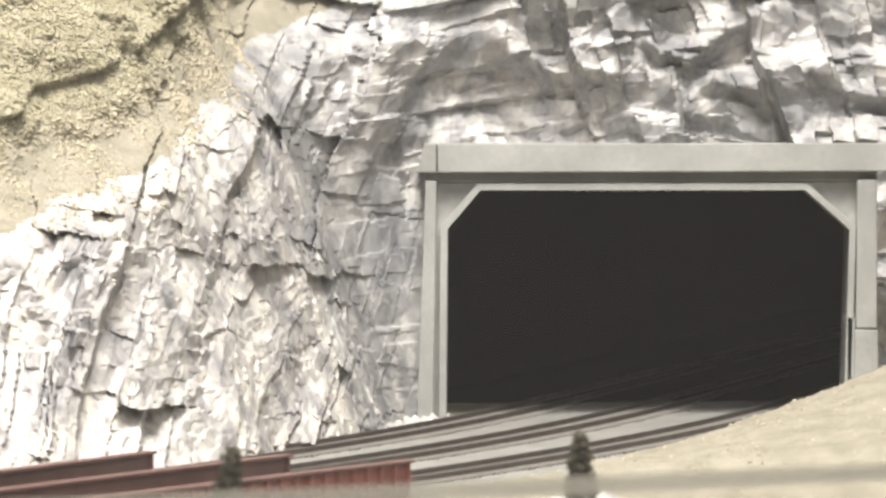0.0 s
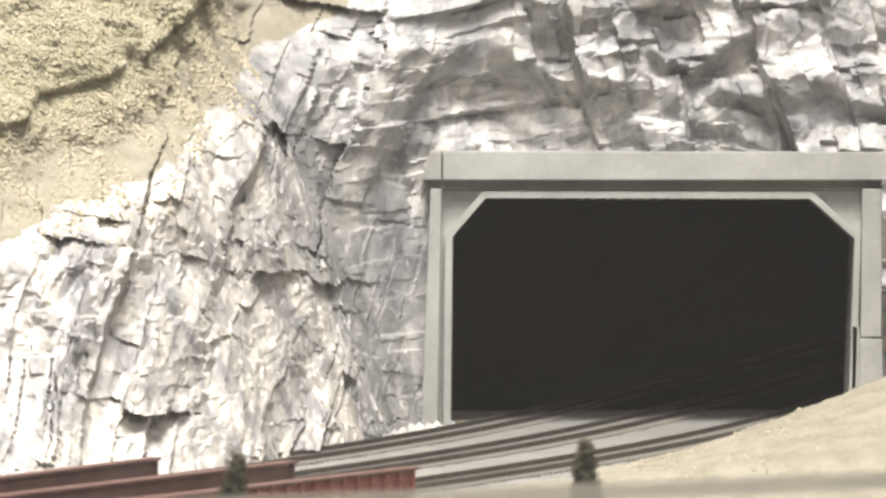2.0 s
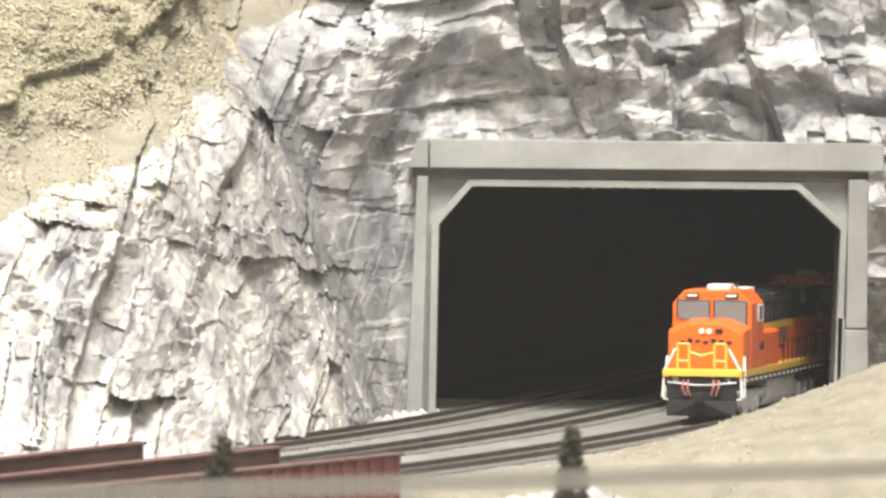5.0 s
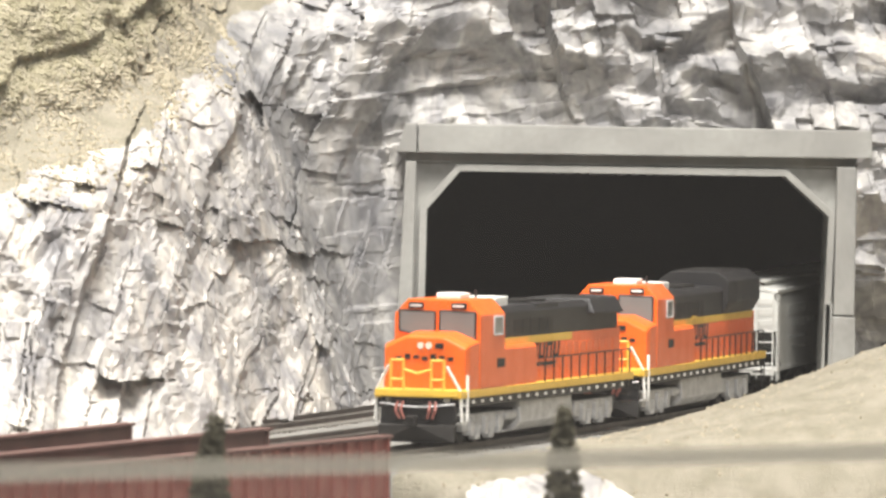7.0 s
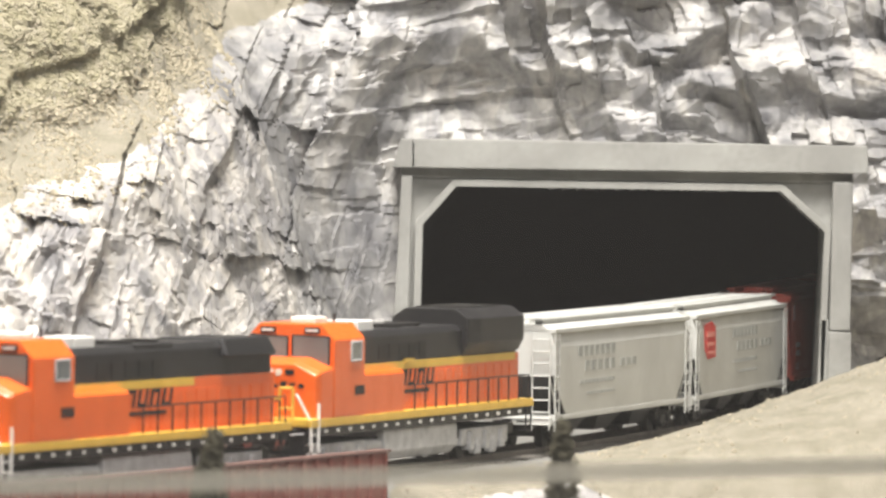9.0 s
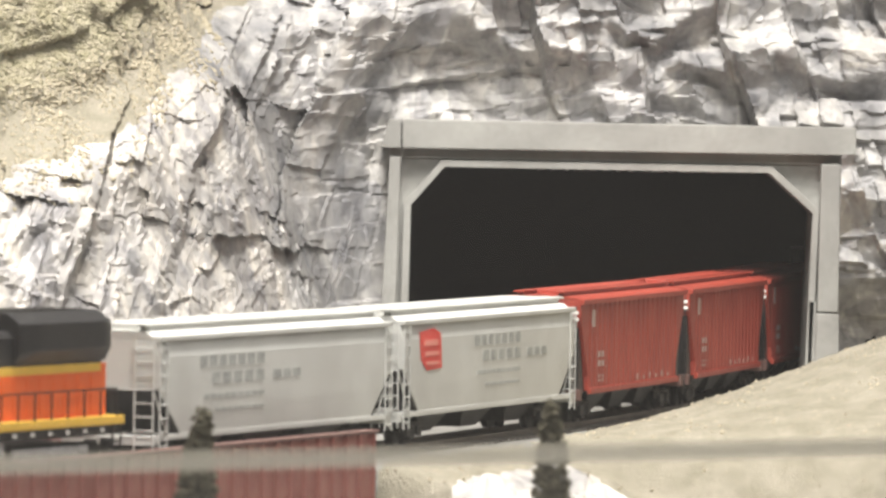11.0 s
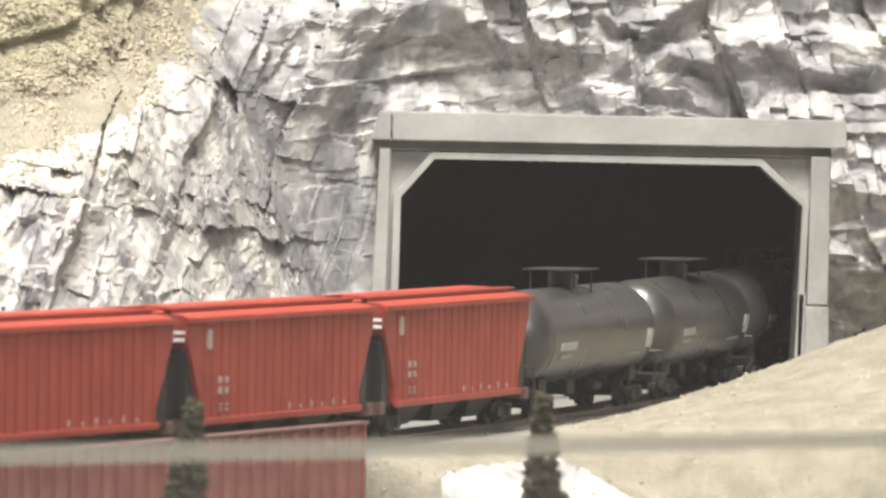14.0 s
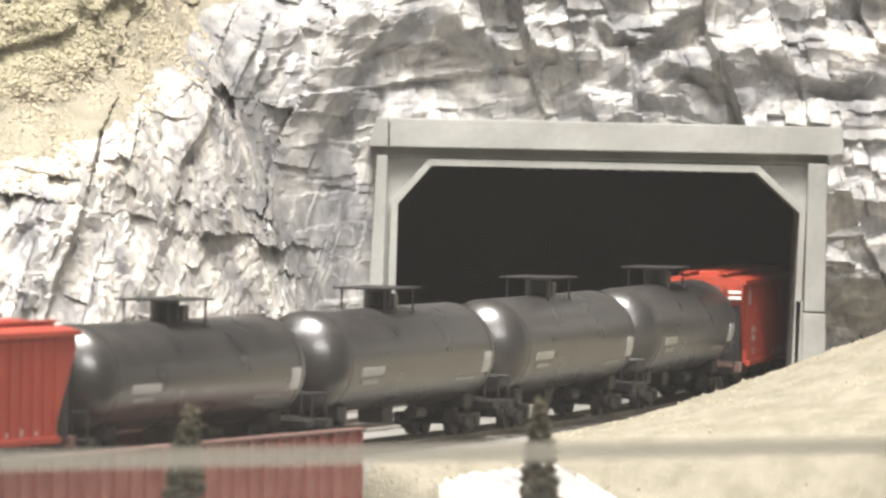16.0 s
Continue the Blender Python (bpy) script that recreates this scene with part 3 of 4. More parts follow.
def girder(off, s0, heading, top, depth, paint, label, ribs=32):
    """One straight riveted plate girder of the bridge: web, two flanges, stiffeners."""
    x, y, _ = on_track(s0, off)
    th = thing("bridge_girder", label, "bridge girder", "bridge girders", m=pose(x, y, top, 0, 0, math.degrees(math.atan2(-math.cos(heading), -math.sin(heading)))))
    length = 0.40
    part("web", box((0, -0.0007, -depth), (length, 0.0007, -0.0009)), paint, th)
    part("top_flange", box((-0.001, -0.0026, -0.0011), (length, 0.0026, 0), 0.0002), GIRDERDULL, th, "dusty brown top flange")
    part("bottom_flange", box((-0.001, -0.0026, -depth), (length, 0.0026, -depth + 0.0011), 0.0002), paint, th)
    me = bpy.data.meshes.new("stiffener")
    src = box((-0.0006, -0.0023, -depth + 0.0012), (0.0006, 0.0023, -0.0012), 0.0002)
    src.to_mesh(me)
    src.free()
    me.materials.append(paint)
    for i in range(ribs):
        ob = new("stiffener", me)
        ob.parent = th
        ob.location = (0.002 + i * 0.0125, 0, 0)


girder(0.028, 0.727, 0.392, 0.0078, 0.042, GIRDER, "oxide red riveted plate girder at the bridge's edge")
girder(-0.030, 0.700, 0.368, 0.0078, 0.020, GIRDERDULL, "dull brown plate girder with a plain face between two tracks", 1)
girder(-0.088, 0.692, 0.330, 0.0078, 0.020, GIRDERDULL, "dull brown plate girder with a plain face between two tracks", 1)
deck = thing("bridge_deck", "dark deck under the tracks of the girder bridge", "bridge deck", kind="structure")
part("deck_plate", sweep(-0.06, RAIL - 0.0045, [(-0.085, 0), (0.085, 0), (0.085, -0.006), (-0.085, -0.006)], 0.74, 2.75, 60), GIRDERDULL, deck)
part("abutment", sweep(-0.06, RAIL - 0.006, [(-0.085, 0), (0.088, 0), (0.088, -0.10), (-0.085, -0.10)], 0.722, 0.742, 4), CONCRETE, deck, "concrete bridge abutment")


# ---------------------------------------------------------------- scrub and trees
def clump_mesh(name, places, material, seed):
    """Many small ragged foam clumps as one mesh."""
    rng = np.random.RandomState(seed)
    iv = np.array([(1, 0, 0), (-1, 0, 0), (0, 1, 0), (0, -1, 0), (0, 0, 1), (0, 0, -1)], dtype=float)
    itri = np.array([(0, 2, 4), (2, 1, 4), (1, 3, 4), (3, 0, 4), (2, 0, 5), (1, 2, 5), (3, 1, 5), (0, 3, 5)])
    pl = np.asarray(places)
    n = len(pl)
    turn = rng.rand(n, 1) * 3.0
    co, si = np.cos(turn), np.sin(turn)
    v = np.stack((iv[None, :, 0] * co - iv[None, :, 1] * si, iv[None, :, 0] * si + iv[None, :, 1] * co, np.repeat(iv[None, :, 2], n, 0)), 2)
    v = (v + 0.8 * (rng.rand(n, 6, 3) - 0.5)) * pl[:, None, 3:4] * 1.15 + pl[:, None, :3]
    tri = (itri[None] + (np.arange(n) * 6)[:, None, None]).reshape(-1, 3)
    me = bpy.data.meshes.new(name)
    me.from_pydata(v.reshape(-1, 3).tolist(), [], tri.tolist())
    me.materials.append(material)
    return new(name, me)


def scrub():
    rng = np.random.RandomState(8)
    c = U_CORNER
    n = 220000
    u, v = c - 1.02 + rng.rand(n) * 1.03, rng.rand(n) * 0.16 + 0.06
    above = v - hill_edge(u)
    pts, soft = cliff_shape(u, v)
    green = (above > 0.004 * rng.randn(n)) & (v < 0.215)
    den = lattice(np.stack((u, v), 1), 0.018, 55)
    r = 0.00045 + 0.00060 * rng.rand(n) ** 2 + 0.0004 * np.clip(den, 0, 1)
    g = np.concatenate((pts, r[:, None]), 1)[green]
    tagged(clump_mesh("hillside_scrub", g, SCRUB, 1), "olive and tan ground foam scrub covering the hillside", "scrub", kind="stuff")
    tan = (above <= 0.004) & (above > -0.045) & (rng.rand(n) < 0.8 * smooth(-0.045, 0.0, above) * np.clip(den + 0.35, 0, 1)) & (u < c - 0.05)
    t = np.concatenate((pts, r[:, None] * 1.0), 1)[tan]
    tagged(clump_mesh("hillside_rubble", t, TANFOAM, 2), "tan crumbs of ground foam at the scrub's lower edge", "ground cover", kind="stuff")


scrub()


def crumbs():
    """Loose grains of ground foam on the earth beside the line."""
    rng = np.random.RandomState(77)
    n = 5200
    s, off = rng.rand(n) * 0.85 - 0.05, 0.026 + rng.rand(n) ** 1.4 * 0.20
    a = TA + TK * s
    x, y = CX + (1 / TK + off) * np.cos(a), CY - (1 / TK + off) * np.sin(a)
    ok = (y > 2.45) & (y < 3.585)
    z = ground_height(x, y)[0]
    r = 0.00025 + 0.0006 * rng.rand(n) ** 3
    tagged(clump_mesh("mound_crumbs", np.stack((x, y, z, r), 1)[ok], TANFOAM, 5), "tan grains of ground foam scattered on the earth", "ground cover", kind="stuff")


crumbs()


def rubble():
    """Broken stones along the foot of the cliff."""
    rng = np.random.RandomState(91)
    n = 2600
    s, off = 0.12 + rng.rand(n) * 0.80, -0.131 - rng.rand(n) ** 1.5 * 0.035
    a = TA + TK * s
    x, y = CX + (1 / TK + off) * np.cos(a), CY - (1 / TK + off) * np.sin(a)
    z = ground_height(x, y)[0] + 0.0003
    r = 0.0004 + 0.0019 * rng.rand(n) ** 3
    tagged(clump_mesh("cliff_foot_rubble", np.stack((x, y, z, r), 1), ROCK, 6), "pale broken stones along the foot of the cliff", "rubble", kind="stuff")


rubble()


def conifer(x, y, tip, height, width, lean, seed):
    rng = random.Random(seed)
    th = thing("conifer_tree", "small dull green bottle-brush conifer in front of the tracks", "tree", "foreground conifers", m=pose(x, y, tip - height, 0, lean, 0))
    tr = loft([[(r * math.cos(a), r * math.sin(a), z) for a in (i * math.pi / 4 for i in range(8))] for z, r in ((0, 0.0016), (height * 0.5, 0.0010), (height * 0.97, 0.0003))])
    part("trunk", tr, BARK, th)
    places = []
    for i in range(1500):
        f = rng.random() ** 0.75
        z = height * (0.08 + 0.92 * (1 - f))
        ring = 0.5 + 0.5 * abs(math.sin(z * 900))
        rad = width / 2 * (f * 0.80 + 0.20) * (0.65 + 0.35 * ring) * math.sqrt(rng.random())
        a = rng.random() * 6.283
        places.append((rad * math.cos(a), rad * math.sin(a), z - rad * 0.25, rng.uniform(0.0007, 0.0014)))
    cr = clump_mesh("crown", places, TREEGREEN, seed)
    cr.parent = th


conifer(0.0381, 2.50, 0.0350, 0.075, 0.026, -1.5, 1)
conifer(-0.0785, 2.50, 0.0310, 0.070, 0.026, 4.0, 2)

# ---------------------------------------------------------------- clear barrier at the layout's edge
guard = thing("acrylic_guard", "clear acrylic sheet with a milky top edge along the layout", "guard panel", m=pose(0, 2.42, 0, 0, 0, 36.9))
for nm, lo, hi, y0, y1, m_, lab in (
    ("sheet", -0.10, 0.0178, -0.0015, 0.0015, ACRYLIC, ""),
    # the tall sheet is an added veil that raises the dark tones
    ("veil_sheet", 0.0246, 0.62, 0.0035, 0.0055, ACRYLICVEIL, "added clear sheet whose pale haze lifts the blacks"),
    ("edge_strip", 0.0178, 0.0246, -0.0022, -0.0010, ACRYLICEDGE, "milky translucent edge of the sheet"),
    ("edge_strip", 0.0188, 0.0236, -0.0042, -0.0030, ACRYLICEDGE, "milky translucent edge of the sheet"),
    ("edge_strip", 0.0197, 0.0226, -0.0062, -0.0050, ACRYLICEDGE, "milky translucent edge of the sheet"),
):
    pane = part(nm, box((-0.31, y0, lo), (0.69, y1, hi)), m_, guard, lab)
    pane.visible_shadow = False

# ---------------------------------------------------------------- train
# Every vehicle: local x forward, local y to the viewer's side, z up from the rail top.
def bogie(parent, x, axles, frame_mat, length, r=0.0053, high=0.0):
    bm = bmesh.new()
    for side in (-1, 1):
        y0, y1 = side * 0.0105, side * 0.0132
        lo, hi = min(y0, y1), max(y0, y1)
        add_box(bm, (x - length / 2, lo, 0.0052), (x + length / 2, hi, 0.0086 + high), 0.0005)
        for i in range(axles):
            ax = x + (i - (axles - 1) / 2) * length / axles
            add_box(bm, (ax - 0.0022, min(side * 0.0105, side * 0.0146), 0.0034), (ax + 0.0022, max(side * 0.0105, side * 0.0146), 0.0074 + high), 0.0006)
            if i < axles - 1:
                mx = ax + length / axles / 2
                for dx in (-0.0016, 0.0, 0.0016):
                    add_rod(bm, (mx + dx, side * 0.0134, 0.0030), (mx + dx, side * 0.0134, 0.0080), 0.0007, 6)
                add_box(bm, (mx - 0.003, min(side * 0.0108, side * 0.0138), 0.0018), (mx + 0.003, max(side * 0.0108, side * 0.0138), 0.0034), 0.0004)
    add_box(bm, (x - 0.003, -0.0106, 0.0055), (x + 0.003, 0.0106, 0.0085))
    b = part("bogie", bm, frame_mat, parent)
    for i in range(axles):
        ax = x + (i - (axles - 1) / 2) * length / axles
        wm = bmesh.new()
        for side in (-1, 1):
            add_rod(wm, (ax, side * 0.0071, r), (ax, side * 0.0096, r), r, 20)
            add_rod(wm, (ax, side * 0.0066, r), (ax, side * 0.0072, r), r * 1.10, 20)
        add_rod(wm, (ax, -0.009, r), (ax, 0.009, r), 0.0011, 8)
        part("wheelset", wm, DARKMETAL, b)
    return b


def coupler(parent, x, d):
    bm = box((min(x, x + d * 0.006), -0.0011, 0.0085), (max(x, x + d * 0.006), 0.0011, 0.0112), 0.0003)
    add_box(bm, (x + d * 0.0045 - 0.0015, -0.0019, 0.0080), (x + d * 0.0045 + 0.0015, 0.0019, 0.0120), 0.0005)
    part("coupler", bm, DARKMETAL, parent)


def bars(parent, name, y, items, material, label="", face=1):
    """Rows of small raised bars on a side: (x0, x1, z0, z1)."""
    bm = bmesh.new()
    for x0, x1, z0, z1 in items:
        add_box(bm, (x0, min(y, y + face * 0.00025), z0), (x1, max(y, y + face * 0.00025), z1))
    part(name, bm, material, parent, label)


def locomotive(name, label, radiator, tail):
    th = thing(name, label, "locomotive", "orange locomotives")
    H = 0.1165
    R = H + tail
    # frame and walkway
    fr = bmesh.new()
    add_box(fr, (-R + 0.004, -0.0165, 0.0148), (H - 0.004, 0.0165, 0.0182), 0.0005)
    add_box(fr, (-R + 0.012, -0.0120, 0.0080), (H - 0.012, 0.0120, 0.0120))
    part("underframe", fr, BLACK, th)
    st = bmesh.new()
    add_box(st, (-R + 0.003, -0.0172, 0.0182), (H - 0.003, 0.0172, 0.0212), 0.0003)
    part("walkway", st, YELLOW, th, "golden yellow sill and walkway edge")
    for sd in (-1, 1):
        lug = bmesh.new()
        for i in range(18):
            x = -0.098 - tail + i * (0.195 + tail) / 17
            add_box(lug, (x - 0.0008, sd * 0.0168 - 0.0004, 0.0160), (x + 0.0008, sd * 0.0168 + 0.0004, 0.0172))
        part("jacking_lugs", lug, WHITE, th, "small white lift marks along the frame")
    # fuel tank, air reservoirs
    ft = loft([[(x, y, z) for y, z in ((-0.0145, 0.0146), (-0.0152, 0.0065), (-0.0115, 0.0030), (0.0115, 0.0030), (0.0152, 0.0065), (0.0145, 0.0146))] for x in (-0.036 - tail * 0.8, 0.030)])
    soften(ft, 0.0006)
    part("fuel_tank", ft, SILVER, th, "silver grey fuel tank")
    ar = rods([((0.032, 0.0125, 0.0095), (0.047, 0.0125, 0.0095)), ((0.032, -0.0125, 0.0095), (0.047, -0.0125, 0.0095))], 0.0019, 12)
    part("air_tank", ar, SILVER, th)
    for x in (0.072, -0.072 - tail * 0.8):
        bogie(th, x, 3, SILVER, 0.053, 0.0058, 0.0030)
    # long hood: orange below, yellow line, black above
    x0, x1 = -0.1075 - tail, 0.058
    prof = lambda w, za, zb, ch: [(-w, za), (-w, zb - ch), (-w + ch, zb), (w - ch, zb), (w, zb - ch), (w, za)]
    part("hood_lower", loft([[(x, y, z) for y, z in prof(0.0128, 0.0212, 0.0391, 0.0001)] for x in (x0, x1)]), ORANGE, th)
    part("hood_stripe", loft([[(x, y, z) for y, z in prof(0.01285, 0.0363, 0.0392, 0.0001)] for x in ((x0 + 0.004) if tail > 0.01 else -0.046, x1)]), YELLOW, th, "golden yellow stripe along the hood")
    hb = loft([[(x, y, z) for y, z in prof(0.0127, 0.0390, 0.0512, 0.0022)] for x in (x0 + 0.003, x1)])
    part("hood_upper", soften(hb, 0.0004), BLACK, th, "black upper hood")
    dm = bpy.data.meshes.new("hood_door")
    src = box((0, -0.0002, 0.0225), (0.0083, 0.0003, 0.0352), 0.0001)
    src.to_mesh(dm)
    src.free()
    dm.materials.append(ORANGE)
    for i in range(13 + int(tail / 0.009)):
        for sd in (-1, 1):
            ob = new("hood_door", dm)
            ob.parent = th
            ob.location = (x0 + 0.003 + i * 0.0092, sd * 0.0129, 0)
    part("side_cabinet", soften(loft([[(x, y, z) for y, z in prof(0.0166, 0.0212, 0.0366, 0.0012)] for x in (0.014, x1 + 0.0005)]), 0.0003), ORANGE, th, "wide orange equipment cabinet behind the cab")
    # wide equipment blocks on the roof
    rad = bmesh.new()
    if radiator == "wings":
        sec = []
        for x in (x0 + 0.001, x0 + 0.008, x0 + 0.056, x0 + 0.066):
            k = 0.6 if x in (x0 + 0.001, x0 + 0.066) else 1.0
            sec.append([(x, y, z) for y, z in ((-0.0130, 0.0400), (-0.0130 - 0.0038 * k, 0.0445), (-0.0130 - 0.0038 * k, 0.0535), (-0.010, 0.0572), (0.010, 0.0572), (0.0130 + 0.0038 * k, 0.0535), (0.0130 + 0.0038 * k, 0.0445), (0.0130, 0.0400))])
        rb = loft(sec)
        part("radiator_wing", soften(rb, 0.0004), BLACK, th)
        gr = bmesh.new()
        for i in range(9):
            add_box(gr, (x0 + 0.012 + i * 0.005, -0.0095, 0.0571), (x0 + 0.0155 + i * 0.005, 0.0095, 0.0577))
        part("radiator_grille", gr, DARKMETAL, th)
        slash = bmesh.new()
        add_box(slash, (-0.006, 0.0127, 0.0385), (0.004, 0.0132, 0.0400))
        part("hood_slash", slash, YELLOW, th)
    else:
        add_box(rad, (x0 + 0.004, -0.0160, 0.0455), (x0 + 0.046, 0.0160, 0.0520), 0.0012, (0.002, 0.003))
        part("radiator_cab", rad, BLACK, th)
        hatch = bmesh.new()
        add_box(hatch, (-0.030, -0.0120, 0.0490), (0.0, 0.0120, 0.0515), 0.0006)
        part("roof_hatch", hatch, BLACK, th)
    for x in (-0.028, -0.008):
        fan = bmesh.new()
        add_rod(fan, (x, 0, 0.050), (x, 0, 0.0526), 0.0068, 20)
        part("roof_fan", fan, DARKMETAL, th)
    ex = box((0.022, -0.007, 0.0505), (0.038, 0.007, 0.0548), 0.0006)
    part("exhaust_stack", ex, WHITE, th, "white exhaust silencer on the hood")
    gl = bmesh.new()
    for i in range(5):
        add_box(gl, (-0.020 + 0.011 * i, 0.0126, 0.0405), (-0.012 + 0.011 * i, 0.0130, 0.0460))
    part("side_grille", gl, DARKMETAL, th)
    # cab
    ca, cb = 0.058, 0.0900
    cw = 0.0172
    cs = [[(x, y, z) for y, z in ((-cw, 0.0212), (-cw, 0.0492), (-cw + 0.0052, 0.0550), (cw - 0.0052, 0.0550), (cw, 0.0492), (cw, 0.0212))] for x in (ca, cb)]
    part("cab", soften(loft(cs), 0.0006), ORANGE, th)
    # nose with a peaked top
    nw = 0.0162
    ns = []
    for x, zt, ze, w in ((cb, 0.0430, 0.0392, cw - 0.0002), (0.1020, 0.0420, 0.0380, nw + 0.0006), (0.1055, 0.0408, 0.0366, nw - 0.0002)):
        ns.append([(x, y, z) for y, z in ((-w, 0.0212), (-w, ze), (-w * 0.45, zt), (w * 0.45, zt), (w, ze), (w, 0.0212))])
    part("nose", soften(loft(ns), 0.0006), ORANGE, th)
    # windscreens, side windows
    for sd in (-1, 1):
        y0, y1 = sorted((sd * 0.0013, sd * 0.0148))
        wb = loft([[(x, y, z) for y, z in ((y0, 0.0433), (y0, 0.0504), (y1, 0.0499), (y1, 0.0402))] for x in (cb - 0.0004, cb + 0.00035)])
        wn = part("windscreen", wb, CABGLASS, th, "dark glazed windscreen")
        ya, yb = sorted((sd * 0.0009, sd * 0.0152))
        fr_out = [(ya, 0.0430), (ya, 0.0507), (yb, 0.0502), (yb, 0.0399), (ya, 0.0430)]
        bmf = bmesh.new()
        for (a0, b0), (a1, b1) in zip(fr_out, fr_out[1:]):
            add_rod(bmf, (cb + 0.0002, a0, b0), (cb + 0.0002, a1, b1), 0.00035, 6)
        part("gasket", bmf, BLACK, wn)
        for xa, xb in ((0.0625, 0.0735),):
            lo, hi = sorted((sd * (cw - 0.0004), sd * (cw + 0.0003)))
            sw = part("side_window", box((xa, lo, 0.0416), (xb, hi, 0.0480), 0.0003), CABGLASS, th, "dark cab side window")
            part("window_frame", rods([((xa, sd * (cw + 0.0003), 0.0414), (xb, sd * (cw + 0.0003), 0.0414)), ((xa, sd * (cw + 0.0003), 0.0482), (xb, sd * (cw + 0.0003), 0.0482)), ((xa, sd * (cw + 0.0003), 0.0414), (xa, sd * (cw + 0.0003), 0.0482)), ((xb, sd * (cw + 0.0003), 0.0414), (xb, sd * (cw + 0.0003), 0.0482))], 0.0004), SILVER, sw)
        nb = box((cb - 0.0001, sd * 0.0085 - 0.0030, 0.0514), (cb + 0.0007, sd * 0.0085 + 0.0030, 0.0536), 0.0003)
        part("number_board", nb, BLACK, th, "dark number board with a plain white bar")
        part("number_bar", box((cb + 0.0007, sd * 0.0085 - 0.0022, 0.0521), (cb + 0.0010, sd * 0.0085 + 0.0022, 0.0529)), WHITE, th)
    # headlights, ditch lights, marks on the nose
    hl = rods([((0.1030, -0.0016, 0.0378), (0.1062, -0.0016, 0.0378)), ((0.1030, 0.0016, 0.0378), (0.1062, 0.0016, 0.0378))], 0.0013, 12)
    part("headlight", hl, LENS, th, "twin clear headlights")
    dl = rods([((0.1105, -0.0115, 0.0178), (0.1135, -0.0115, 0.0178)), ((0.1105, 0.0115, 0.0178), (0.1135, 0.0115, 0.0178))], 0.0014, 12)
    part("ditch_light", dl, LENS, th)
    emb = bmesh.new()
    for i in range(7):
        y = -0.010 + i * 0.0034
        add_box(emb, (0.1056, y - 0.0013, 0.0322 + 0.0004 * (i % 3)), (0.10585, y + 0.0010, 0.0336 + 0.0005 * ((i * 2) % 3)))
    add_box(emb, (0.1056, 0.0042, 0.0368), (0.1060, 0.0074, 0.0388))
    part("nose_emblem", emb, BLACK, th, "row of dark bars across the nose")
    # roof box: white air conditioner
    part("air_conditioner", box((0.0680, -0.0040, 0.0546), (0.0800, 0.0060, 0.0572), 0.0008), WHITE, th, "white roof box on the cab")
    part("antenna", rods([((0.061, 0.006, 0.0535), (0.061, 0.006, 0.0580))], 0.0005), BLACK, th)
    # pilot, plough, steps
    pl = bmesh.new()
    add_box(pl, (0.1095, -0.0148, 0.0085), (0.1135, 0.0148, 0.0192), 0.0005)
    part("pilot", pl, BLACK, th)
    part("anticlimber", box((0.1045, -0.0165, 0.0186), (0.1150, 0.0165, 0.0216), 0.0005), YELLOW, th, "golden yellow front platform")
    pw = loft([[(0.1135, y, 0.0085) for y in (-0.0150, 0.0, 0.0150)] + [(0.1135, y, 0.0018) for y in (0.0150, 0.0, -0.0150)], [(0.1150, -0.0150, 0.0080), (0.1175, 0.0, 0.0080), (0.1150, 0.0150, 0.0080), (0.1155, 0.0150, 0.0018), (0.1195, 0.0, 0.0018), (0.1155, -0.0150, 0.0018)]])
    part("snow_plough", pw, DARKMETAL, th)
    hose = []
    for y in (-0.0078, -0.0058, 0.0050, 0.0072):
        hose += [((0.1138, y, 0.0170), (0.1156, y * 1.05, 0.0135)), ((0.1156, y * 1.05, 0.0135), (0.1150, y * 0.85, 0.0105))]
    part("air_hose", rods(hose, 0.0006), GIRDER, th, "dull red air hoses on the pilot")
    part("uncoupling_lever", rods([((0.1142, -0.0150, 0.0162), (0.1146, -0.0030, 0.0150)), ((0.1146, -0.0030, 0.0150), (0.1146, 0.0030, 0.0150)), ((0.1146, 0.0030, 0.0150), (0.1142, 0.0150, 0.0162))], 0.0004), SILVER, th)
    for xe, d in ((0.1085, 1), (-0.1085 - tail, -1)):
        for sd in (-1, 1):
            stp = bmesh.new()
            lo, hi = sorted((sd * 0.0128, sd * 0.0170))
            for k in range(3):
                add_box(stp, (xe - 0.0028, lo, 0.0085 + 0.0034 * k), (xe + 0.0028, hi, 0.0091 + 0.0034 * k))
            for dx in (-0.0030, 0.0030):
                add_rod(stp, (xe + dx, sd * 0.0168, 0.0082), (xe + dx, sd * 0.0168, 0.0190), 0.00035, 6)
            part("corner_steps", stp, WHITE if d > 0 else BLACK, th, "white edged steps at the corner" if d > 0 else "")
    # handrails
    fh = []
    for y in (-0.0105, -0.0055, 0.0055, 0.0105):
        fh.append(((0.1145, y, 0.0200), (0.1145, y, 0.0325)))
    fh += [((0.1145, -0.0105, 0.0325), (0.1145, -0.0055, 0.0325)), ((0.1145, 0.0055, 0.0325), (0.1145, 0.0105, 0.0325)), ((0.1145, -0.0105, 0.0252), (0.1145, -0.0055, 0.0252)), ((0.1145, 0.0055, 0.0252), (0.1145, 0.0105, 0.0252)),
           ((0.1145, -0.0055, 0.0290), (0.1150, 0.0, 0.0275)), ((0.1150, 0.0, 0.0275), (0.1145, 0.0055, 0.0290))]
    part("front_handrail", rods(fh, 0.0006), YELLOW, th, "yellow front handrails")
